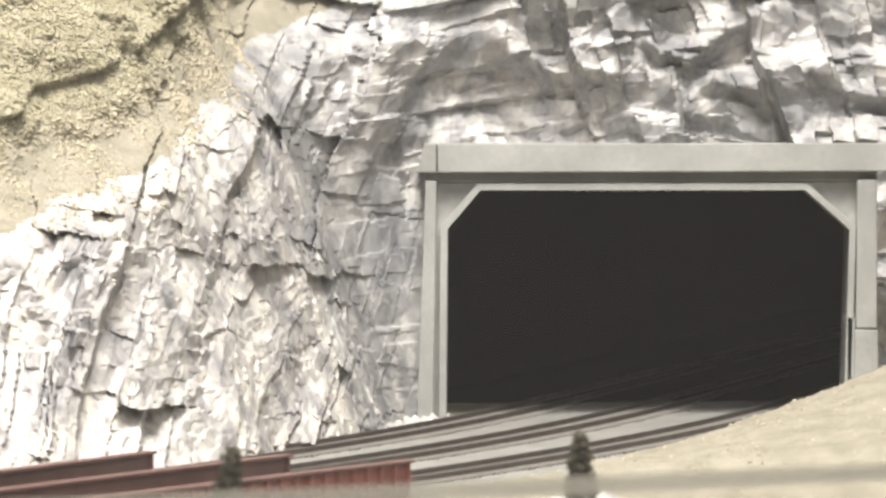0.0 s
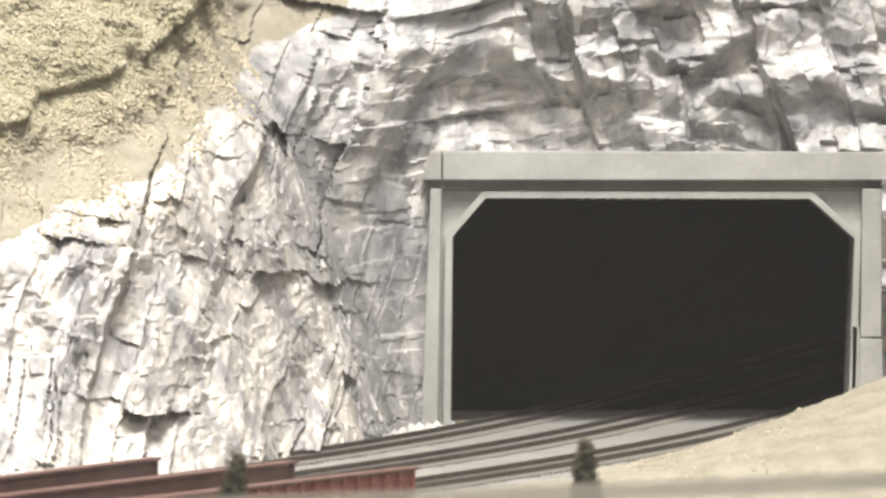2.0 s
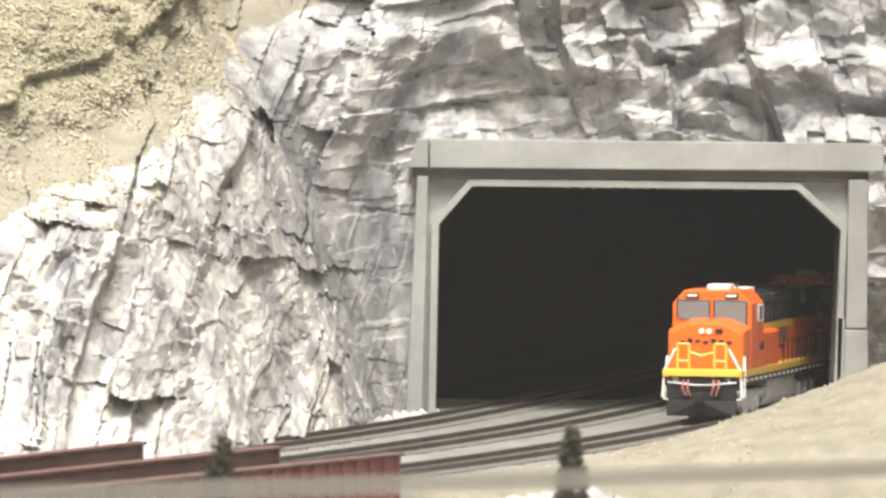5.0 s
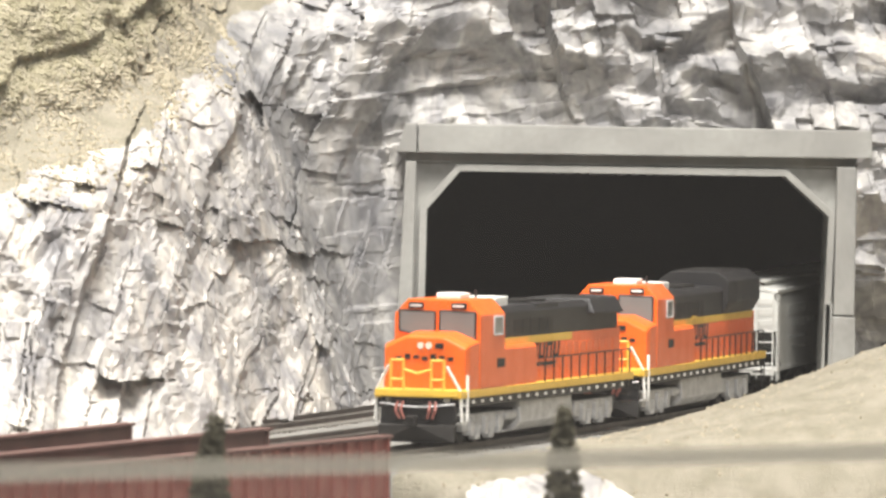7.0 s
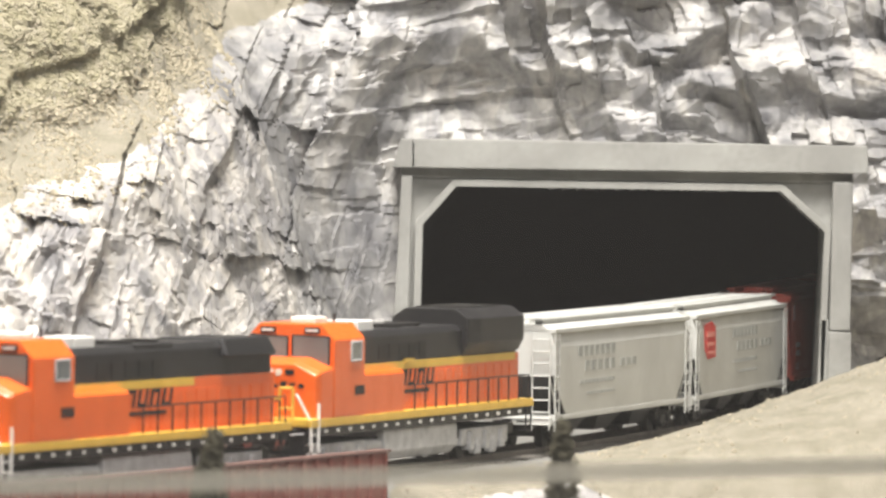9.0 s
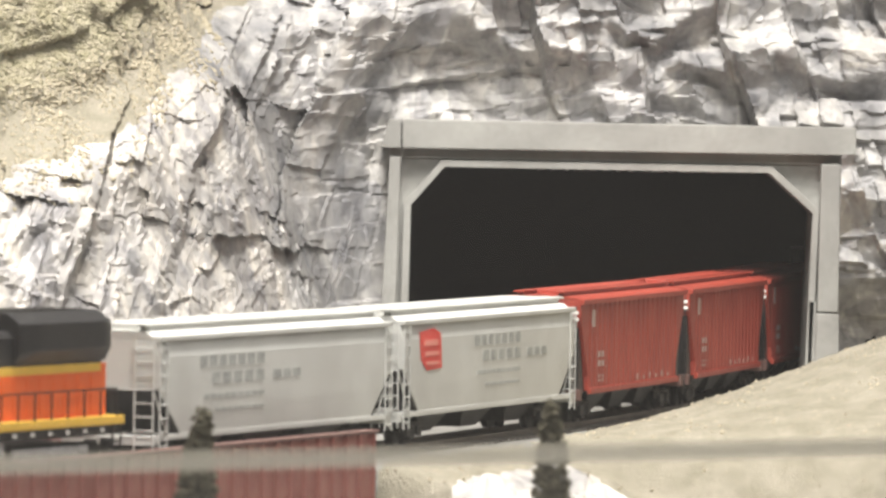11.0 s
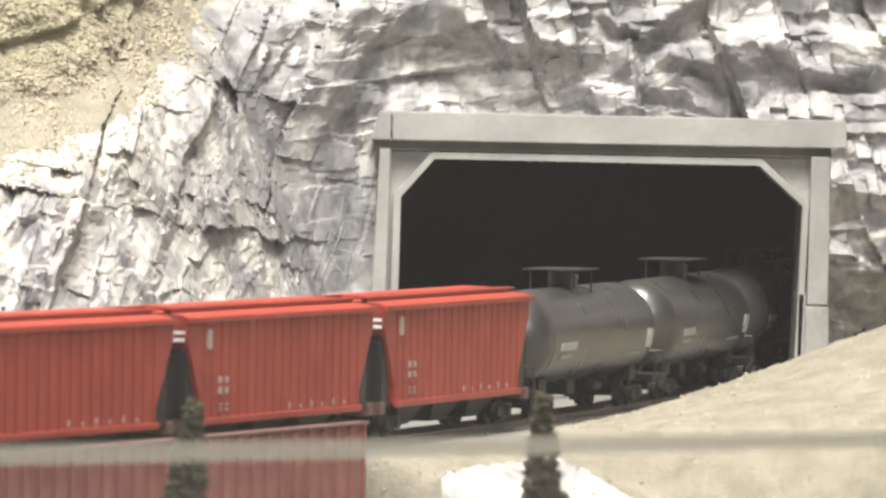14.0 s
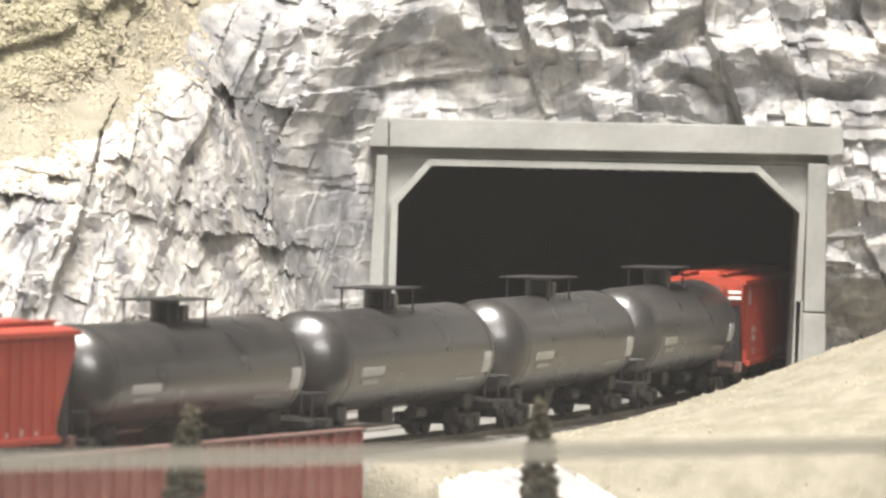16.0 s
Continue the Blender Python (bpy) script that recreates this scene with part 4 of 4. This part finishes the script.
    for sd in (-1, 1):
        sh = [((0.1140, sd * 0.0115, 0.0305), (0.1125, sd * 0.0165, 0.0210)), ((0.1125, sd * 0.0165, 0.0210), (0.1125, sd * 0.0172, 0.0095)), ((0.1045, sd * 0.0168, 0.0270), (0.1058, sd * 0.0172, 0.0095))]
        part("step_handrail", rods(sh, 0.0006), WHITE, th, "white grab rails beside the steps")
    for sd in (-1, 1):
        side = []
        y = sd * 0.0170
        xs = [-0.108 - tail + 0.0118 * i for i in range(11 + int(tail / 0.0118))]
        for x in xs:
            side.append(((x, y, 0.0210), (x, y, 0.0305)))
        side.append(((xs[0], y, 0.0305), (xs[-1], y, 0.0305)))
        part("side_handrail", rods(side, 0.00032), BLACK, th)
    rear = []
    for y in (-0.012, -0.005, 0.005, 0.012):
        rear.append(((-0.1140 - tail, y, 0.0190), (-0.1140 - tail, y, 0.0285)))
    rear.append(((-0.1140 - tail, -0.012, 0.0285), (-0.1140 - tail, 0.012, 0.0285)))
    part("rear_handrail", rods(rear, 0.00035), BLACK, th)
    # lettering as bars: large slanted strokes and an underline swoosh on the hood
    for sd in (-1, 1):
        y = sd * 0.0131
        em = bmesh.new()
        for i in range(4):
            x = 0.010 - i * 0.0098
            for xa, w_, z0, z1 in ((x, 0.0021, 0.0300, 0.0362), (x - 0.0056, 0.0019, 0.0300, 0.0362), (x - 0.0008, 0.0062, 0.0300 if i % 2 else 0.0348, 0.0313 if i % 2 else 0.0362)):
                k0, k1 = (z0 - 0.033) * 0.35, (z1 - 0.033) * 0.35
                st_ = prism_side([(xa - k0, z0), (xa - k1, z1), (xa - w_ - k1, z1), (xa - w_ - k0, z0)], y, sd)
                piece = bpy.data.meshes.new("stroke")
                st_.to_mesh(piece)
                st_.free()
                em.from_mesh(piece)
        add_box(em, (-0.022, min(y, y + sd * 0.0003), 0.0272), (0.012, max(y, y + sd * 0.0003), 0.0286))
        part("emblem", em, BLACK, th, "black plain bars in place of the railway's emblem")
        num = []
        for i in range(4):
            num.append((0.0665 - i * 0.0026, 0.0684 - i * 0.0026, 0.0288, 0.0322))
        bars(th, "number_bars", sd * cw, num, BLACK, "dark bars in place of a number", sd)
    # tail light cluster, horn
    part("horn", rods([((0.046, 0.003, 0.0510), (0.052, 0.003, 0.0518)), ((0.046, 0.0, 0.0510), (0.053, 0.0, 0.0518))], 0.0007), SILVER, th)
    coupler(th, H, 1)
    coupler(th, -R, -1)
    return th


def ladder(segs, x, y, z0, z1, along_y, width, rungs):
    """Rail and rung segments of a car ladder."""
    d = (0, width, 0) if along_y else (width, 0, 0)
    a, b = Vector((x, y, 0)), Vector((x, y, 0)) + Vector(d)
    for p in (a, b):
        segs.append(((p.x, p.y, z0), (p.x, p.y, z1)))
    for i in range(rungs):
        z = z0 + (z1 - z0) * (i + 0.5) / rungs
        segs.append(((a.x, a.y, z), (b.x, b.y, z)))


def grey_hopper(name, label, half, mark):
    th = thing(name, label, "hopper car", "covered grey hopper cars")
    w = 0.0180
    # body with bulging sides; the lower ends slope in
    def section(x, lo, k=1.0):
        pts = [(-w * 0.985 * k, lo), (-w * k, lo + 0.010), (-w * k, 0.0400), (-w * 0.90 * k, 0.0462), (-w * 0.72, 0.0488), (w * 0.72, 0.0488), (w * 0.90 * k, 0.0462), (w * k, 0.0400), (w * k, lo + 0.010), (w * 0.985 * k, lo)]
        return [(x, y, max(z, lo)) for y, z in pts]
    hx = half - 0.006
    sec = [section(-hx, 0.0290), section(-hx + 0.020, 0.0125), section(hx - 0.020, 0.0125), section(hx, 0.0290)]
    part("body", soften(loft(sec), 0.0004), GREYCAR, th)
    part("sill", soften(loft([[(x, y, z) for y, z in ((-w, 0.0112), (-w, 0.0132), (w, 0.0132), (w, 0.0112))] for x in (-hx, hx)]), 0.0003), GREYCAR, th)
    # roof: eaves, hatch trough, running boards
    part("roof_edge", soften(loft([[(x, y, z) for y, z in ((-w * 1.02, 0.0455), (-w * 1.02, 0.0472), (w * 1.02, 0.0472), (w * 1.02, 0.0455))] for x in (-hx, hx)]), 0.0003), GREYCAR, th)
    part("hatch_trough", box((-hx + 0.010, -0.0050, 0.0486), (hx - 0.010, 0.0050, 0.0512), 0.0005), GREYCAR, th, "pale roof hatch cover")
    rb = bmesh.new()
    for sd in (-1, 1):
        add_box(rb, (-hx - 0.001, sd * 0.0105 - 0.0024, 0.0504), (hx + 0.001, sd * 0.0105 + 0.0024, 0.0511))
        add_box(rb, (-hx + 0.003, sd * 0.0105 - 0.0014, 0.0480), (hx - 0.003, sd * 0.0105 + 0.0014, 0.0505))
    for xe in (-hx - 0.001, hx - 0.003):
        add_box(rb, (xe, -0.0128, 0.0505), (xe + 0.004, 0.0128, 0.0512))
    part("running_board", rb, GREYCAR, th)
    # hoppers below
    hp = bmesh.new()
    for x in (-0.055, 0.0, 0.055):
        add_box(hp, (x - 0.010, -0.0085, 0.0040), (x + 0.010, 0.0085, 0.0125), 0.0004, (-0.011, -0.005))
    part("discharge_bays", hp, DARKMETAL, th)
    ends = []
    for d in (-1, 1):
        xe = d * (half - 0.004)
        for y in (-0.0165, 0.0095):
            ladder(ends, xe, y, 0.0075, 0.0455, True, 0.007, 8)
        ends += [((xe, -0.0168, 0.0122), (xe, 0.0168, 0.0122)), ((xe, -0.0168, 0.0288), (xe, 0.0168, 0.0288)), ((xe, -0.0165, 0.0288), (xe - d * 0.012, -0.0165, 0.0132)), ((xe, 0.0165, 0.0288), (xe - d * 0.012, 0.0165, 0.0132))]
        for sd in (-1, 1):
            ladder(ends, xe - d * 0.0085, sd * 0.0182, 0.0070, 0.0450, False, d * 0.0065, 8)
        # black slab over the grey slope: the end void's shade put into colour
        part("slope_shade", loft([[(xe - d * 0.0008, y, 0.0286) for y in (-0.0174, 0.0174)] + [(xe - d * 0.004, y, 0.0286) for y in (0.0174, -0.0174)], [(xe - d * 0.0205, y, 0.0118) for y in (-0.0174, 0.0174)] + [(xe - d * 0.025, y, 0.0118) for y in (0.0174, -0.0174)]]), BLACK, th, "slope sheet coloured black to stand for shade")
        part("end_sill", box((min(xe - d * 0.004, xe), -0.0172, 0.0095), (max(xe - d * 0.004, xe), 0.0172, 0.0130), 0.0004), GREYCAR, th)
    part("end_ladder", rods(ends, 0.00034), GREYCAR, th, "pale end ladders and grab irons")
    for x in (half - 0.030, -half + 0.030):
        bogie(th, x, 2, DARKMETAL, 0.026)
    for sd in (-1, 1):
        y = sd * w
        if mark:
            a = half - 0.024
            part("red_panel", soften(prism_side([(a, 0.0425), (a - 0.017, 0.0437), (a - 0.025, 0.0415), (a - 0.027, 0.0285), (a - 0.009, 0.0278), (a - 0.002, 0.0320)], y, sd), 0.0001), REDMARK, th, "bright red panel with pale marks")
            bars(th, "panel_mark", y + sd * 0.0003, [(a - 0.021, a - 0.005, 0.0372, 0.0394), (a - 0.022, a - 0.006, 0.0335, 0.0350), (a - 0.023, a - 0.008, 0.0300, 0.0312)], mat("pale_red_marks", (0.85, 0.30, 0.24), 0.5, var=0.1), face=sd)
        xs = -0.005 if mark else 0.045
        it = []
        for j, (z0, z1, n, wd) in enumerate(((0.0355, 0.0395, 7, 0.0076), (0.0295, 0.0335, 5, 0.0088), (0.0245, 0.0260, 9, 0.0055), (0.0200, 0.0210, 8, 0.0050))):
            for i in range(n):
                it.append((xs - 0.030 + i * wd * 1.12, xs - 0.030 + i * wd * 1.12 + wd * 0.8, z0, z1))
        for i in range(3):
            it.append((xs - 0.064 + i * 0.009, xs - 0.057 + i * 0.009, 0.0300, 0.0330))
        bars(th, "lettering_bars", y, it, GREYMARK, "faded grey bars of lettering", sd)
    coupler(th, half - 0.006, 1)
    coupler(th, -half + 0.006, -1)
    return th


def prism_side(outline, y, sd):
    """Flat plate on a car's side from an outline of (x, z)."""
    return loft([[(x, y, z) for x, z in outline], [(x, y + sd * 0.0003, z) for x, z in outline]])


def red_hopper(name, label, half, paint):
    th = thing(name, label, "hopper car", "red ribbed hopper cars")
    w = 0.0172
    hx = half - 0.0055
    top, low = 0.0493, 0.0130
    side = [(-hx, top), (hx, top), (hx, 0.0425), (hx - 0.0130, 0.0190), (hx - 0.0130, low), (-hx + 0.0130, low), (-hx + 0.0130, 0.0190), (-hx, 0.0425)]
    body = loft([[(x, -w, z) for x, z in side], [(x, w, z) for x, z in side]])
    part("body", soften(body, 0.0004), paint, th)
    rib = bmesh.new()
    n = 19
    for sd in (-1, 1):
        for i in range(n):
            x = -hx + 0.0150 + i * (2 * hx - 0.030) / (n - 1)
            lo, hi = sorted((sd * w, sd * (w + 0.00035)))
            add_box(rib, (x - 0.0006, lo, low + 0.0006), (x + 0.0006, hi, top - 0.0012))
        lo, hi = sorted((sd * (w - 0.0004), sd * (w + 0.0014)))
        add_box(rib, (-hx - 0.001, lo, top - 0.0016), (hx + 0.001, hi, top + 0.0006), 0.0003)
        add_box(rib, (-hx + 0.0125, lo, low - 0.0012), (hx - 0.0125, hi, low + 0.0012), 0.0003)
    part("side_ribs", rib, paint, th)
    part("roof", soften(loft([[(x, y, z) for y, z in ((-w, top), (-w * 0.9, top + 0.0014), (0, top + 0.0024), (w * 0.9, top + 0.0014), (w, top))] for x in (-hx, hx)]), 0.0002), paint, th)
    run = bmesh.new()
    for sd in (-1, 1):
        add_box(run, (-hx - 0.001, sd * 0.0085 - 0.0020, top + 0.0030), (hx + 0.001, sd * 0.0085 + 0.0020, top + 0.0037))
        add_box(run, (-hx + 0.002, sd * 0.0085 - 0.0012, top + 0.0006), (hx - 0.002, sd * 0.0085 + 0.0012, top + 0.0031))
    add_box(run, (-hx + 0.012, -0.0045, top + 0.0018), (hx - 0.012, 0.0045, top + 0.0040), 0.0005)
    part("running_board", run, paint, th)
    for d in (-1, 1):
        xe = d * (half - 0.0045)
        # solid black wedge as painted shade under the slope sheet, then its posts
        part("recess_shade", loft([[(d * (hx - 0.0124), y, low - 0.001) for y in (-w + 0.0015, w - 0.0015)] + [(d * (hx - 0.0022), y, low - 0.001) for y in (w - 0.0015, -w + 0.0015)],
                                [(d * (hx - 0.0030), y, 0.0400) for y in (-w + 0.0015, w - 0.0015)] + [(d * (hx - 0.0022), y, 0.0400) for y in (w - 0.0015, -w + 0.0015)]]), BLACK, th, "black wedge put in as shade under the sloping end")
        eb = bmesh.new()
        add_box(eb, (min(xe, xe - d * 0.004), -w, 0.0095), (max(xe, xe - d * 0.004), w, low + 0.001), 0.0004)
        for y in (-0.006, 0.006):
            add_box(eb, (min(xe, xe - d * 0.0012), y - 0.0008, low), (max(xe, xe - d * 0.0012), y + 0.0008, top - 0.002))
        # brown instead of the car's red: shade of the gap painted in
        part("end_frame", eb, GIRDERDULL, th, "end frame coloured dark brown for the shade between cars")
        seg = []
        ladder(seg, xe, 0.009, 0.0070, top - 0.002, True, 0.0065, 9)
        part("ladder", rods(seg, 0.00025), DARKMETAL, th, "dark end ladder")
        part("end_mark", box((min(xe, xe + d * 0.0004), 0.0110, 0.0440), (max(xe, xe + d * 0.0004), 0.0165, 0.0452)), WHITE, th)
        part("end_mark", box((min(xe, xe + d * 0.0004), 0.0110, 0.0415), (max(xe, xe + d * 0.0004), 0.0165, 0.0427)), WHITE, th)
    hp = bmesh.new()
    for x in (-0.042, 0.0, 0.042):
        add_box(hp, (x - 0.008, -0.0090, 0.0040), (x + 0.008, 0.0090, 0.0130), 0.0004, (-0.010, -0.005))
    part("discharge_bays", hp, DARKMETAL, th)
    for x in (half - 0.026, -half + 0.026):
        bogie(th, x, 2, DARKMETAL, 0.025)
    for sd in (-1, 1):
        y = sd * (w + 0.00035)
        a = hx - 0.020
        it = [(a - 0.0012, a + 0.0030, 0.0385, 0.0455), (a + 0.0030, a + 0.0040, 0.0395, 0.0445)]
        for r, z in enumerate((0.0262, 0.0225)):
            it += [(a - 0.0105, a - 0.0070, z, z + 0.0024), (a - 0.0165, a - 0.0130, z, z + 0.0024)]
        for r, z in enumerate((0.0182, 0.0164)):
            it += [(a - 0.0100, a - 0.0080, z, z + 0.0010), (a - 0.0160, a - 0.0140, z, z + 0.0010)]
        for i in range(6):
            it.append((-a + 0.008 + 0.0105 * i, -a + 0.0098 + 0.0105 * i, 0.0150, 0.0165 + 0.0010 * (i % 2)))
        bars(th, "lettering_bars", y, it, FADEDWHITE, "small faded white bars of lettering", sd)
    coupler(th, half - 0.006, 1)
    coupler(th, -half + 0.006, -1)
    return th


def tank_car(name, label, half):
    th = thing(name, label, "tank car", "black tank cars")
    R, zc, hx = 0.0190, 0.0314, half - 0.0105
    n = 40
    sec = []
    prof = [(-hx, 0.05), (-hx + 0.0010, 0.42), (-hx + 0.0035, 0.72), (-hx + 0.0070, 0.91), (-hx + 0.0105, 0.985), (-hx + 0.0135, 1.0)]
    for x, k in prof + [(-x, k) for x, k in prof[::-1]]:
        sec.append([(x, R * k * math.cos(2 * math.pi * i / n), zc + R * k * math.sin(2 * math.pi * i / n)) for i in range(n)])
    part("tank", loft(sec), TANKBLACK, th, "satin black cylindrical tank with domed ends", True)
    for x in (-hx + 0.0150, hx - 0.0150):
        part("weld_band", loft([[(x + dx, (R + 0.00022) * math.cos(2 * math.pi * i / n), zc + (R + 0.00022) * math.sin(2 * math.pi * i / n)) for i in range(n)] for dx in (-0.0007, 0.0007)]), TANKBLACK, th)
    # manway, platform with rails, safety valve box
    part("manway", rods([((0.0, 0, zc + R - 0.001), (0.0, 0, zc + R + 0.0062))], 0.0052, 20), BLACK, th)
    part("valve_housing", box((-0.0110, -0.0045, zc + R - 0.0015), (-0.0055, 0.0045, zc + R + 0.0050), 0.0006), TANKBLACK, th, "dark valve housing beside the manway")
    pf = bmesh.new()
    add_box(pf, (-0.018, -0.0115, zc + R + 0.0068), (0.018, 0.0115, zc + R + 0.0075), 0.0002)
    for sd in (-1, 1):
        for x in (-0.016, 0.016):
            add_rod(pf, (x, sd * 0.0085, zc + R - 0.0035), (x, sd * 0.0085, zc + R + 0.0070), 0.0004, 6)
    part("platform", pf, BLACK, th)
    # underframe
    for d in (-1, 1):
        uf = bmesh.new()
        xa, xb = sorted((d * (half - 0.006), d * (half - 0.048)))
        add_box(uf, (xa, -0.0040, 0.0085), (xb, 0.0040, 0.0125), 0.0004)
        part("stub_sill", uf, DARKMETAL, th)
        part("end_platform", box((min(d * (half - 0.006), d * (half - 0.013)), -0.0160, 0.0092), (max(d * (half - 0.006), d * (half - 0.013)), 0.0160, 0.0122), 0.0004), DARKMETAL, th)
        xs = d * (half - 0.033)
        part("saddle", box((xs - 0.005, -0.0125, 0.0105), (xs + 0.005, 0.0125, 0.0160), 0.0006), DARKMETAL, th)
    hr = []
    for d in (-1, 1):
        x = d * (half - 0.0065)
        for y in (-0.0155, -0.006, 0.006, 0.0155):
            hr.append(((x, y, 0.0120), (x, y, 0.0215)))
        hr.append(((x, -0.0155, 0.0215), (x, 0.0155, 0.0215)))
    part("end_rail", rods(hr, 0.0004), BLACK, th)
    part("bottom_fitting", box((-0.006, -0.005, 0.0070), (0.006, 0.005, 0.0130), 0.0006), DARKMETAL, th)
    part("brake_cylinder", rods([((-0.030, 0.008, 0.0100), (-0.018, 0.008, 0.0100))], 0.0022, 12), DARKMETAL, th)
    for x in (half - 0.033, -half + 0.033):
        bogie(th, x, 2, DARKMETAL, 0.026)
    # labels wrapped on the shell
    def decal(x0, x1, a0, a1, m_, lab, nm):
        for sd in (-1, 1):
            g = [math.radians(a0 + (a1 - a0) * i / 4) for i in range(5)]
            ringa = [(x0, sd * (R + 0.0003) * math.cos(a), zc + (R + 0.0003) * math.sin(a)) for a in g] + [(x0, sd * (R - 0.0005) * math.cos(a), zc + (R - 0.0005) * math.sin(a)) for a in g[::-1]]
            ringb = [(x1, y, z) for _, y, z in ringa]
            part(nm, loft([ringa, ringb]), m_, th, lab)
    decal(half - 0.060, half - 0.036, -14, -5, mat("pale_reporting_marks", (0.62, 0.62, 0.60), 0.5, var=0.25, scale=900), "pale bars in place of the car's number", "reporting_bar")
    decal(half - 0.056, half - 0.038, -24, -19, GREYMARK, "", "reporting_bar")
    decal(-half + 0.026, -half + 0.034, -22, 2, SILVER, "pale placard near the tank's end", "placard")
    decal(-half + 0.040, -half + 0.062, -30, -26, GREYMARK, "", "stencil_bar")
    coupler(th, half - 0.006, 1)
    coupler(th, -half + 0.006, -1)
    return th


LL, SL, RL, TL = 0.250, 0.273, 0.186, 0.2085
lead = locomotive("lead_locomotive", "orange and black diesel locomotive with yellow stripes leading", "cab", 0.006)
second = locomotive("second_locomotive", "orange and black diesel locomotive with flared black radiators", "wings", 0.018)
TRAIN = [(lead, LL), (second, SL)]
TRAIN.append((grey_hopper("grey_hopper_car", "pale grey covered hopper car with faded lettering bars", 0.1135, False), 0.227))
TRAIN.append((grey_hopper("grey_hopper_car", "pale grey covered hopper car with a bright red panel", 0.113, True), 0.226))
red = red_hopper("red_hopper_car", "oxide red ribbed hopper car with small white markings", RL / 2, REDCAR)
TRAIN += [(red, RL), (copy_thing(red, pose(0, 0, 0)), RL), (copy_thing(red, pose(0, 0, 0)), RL)]
tank = tank_car("tank_car", "satin black tank car with a roof platform", TL / 2)
TRAIN += [(tank, TL)] + [(copy_thing(tank, pose(0, 0, 0)), TL) for _ in range(3)]
TRAIN.append((red_hopper("bright_hopper_car", "orange-red ribbed hopper car behind the tank cars", RL / 2, REDBRIGHT), RL))

# front of the train along the line
FRONT = [(0.0, -0.792), (2.0, -0.387), (4.4, 0.100), (5.0, 0.216), (7.3, 0.690), (8.0, 0.834), (8.5, 0.934), (9.0, 1.030), (9.7, 1.173), (11.8, 1.583), (12.5, 1.712), (13.3, 1.886), (13.8, 1.991), (14.5, 2.136), (15.0, 2.254), (15.5, 2.370), (16.0, 2.480)]


def front_at(t):
    """Smooth reading of FRONT: a running mean of the straight pieces."""
    a = np.array(FRONT)
    w = np.linspace(-0.5, 0.5, 11)
    v = 0.0
    for d in w:
        q = t + d
        v += (a[0, 1] + (q - a[0, 0]) * 0.203) if q < a[0, 0] else (a[-1, 1] + (q - 16) * 0.217) if q > 16 else np.interp(q, a[:, 0], a[:, 1])
    return v / len(w)


def motions():
    back = 0.0
    for ob, length in TRAIN:
        rows = []
        for k in range(65):
            t = k * 0.25
            half = 0.1215 if ob in (lead, second) else length / 2
            mid = front_at(t) - back - half
            h = half * 0.66
            xa, ya, _ = on_track(mid + h)
            xb, yb, _ = on_track(mid - h)
            rows.append((t, pose((xa + xb) / 2, (ya + yb) / 2, RAIL, 0, 0, math.degrees(math.atan2(ya - yb, xa - xb)))))
        walk(ob, rows)
        back += length


motions()
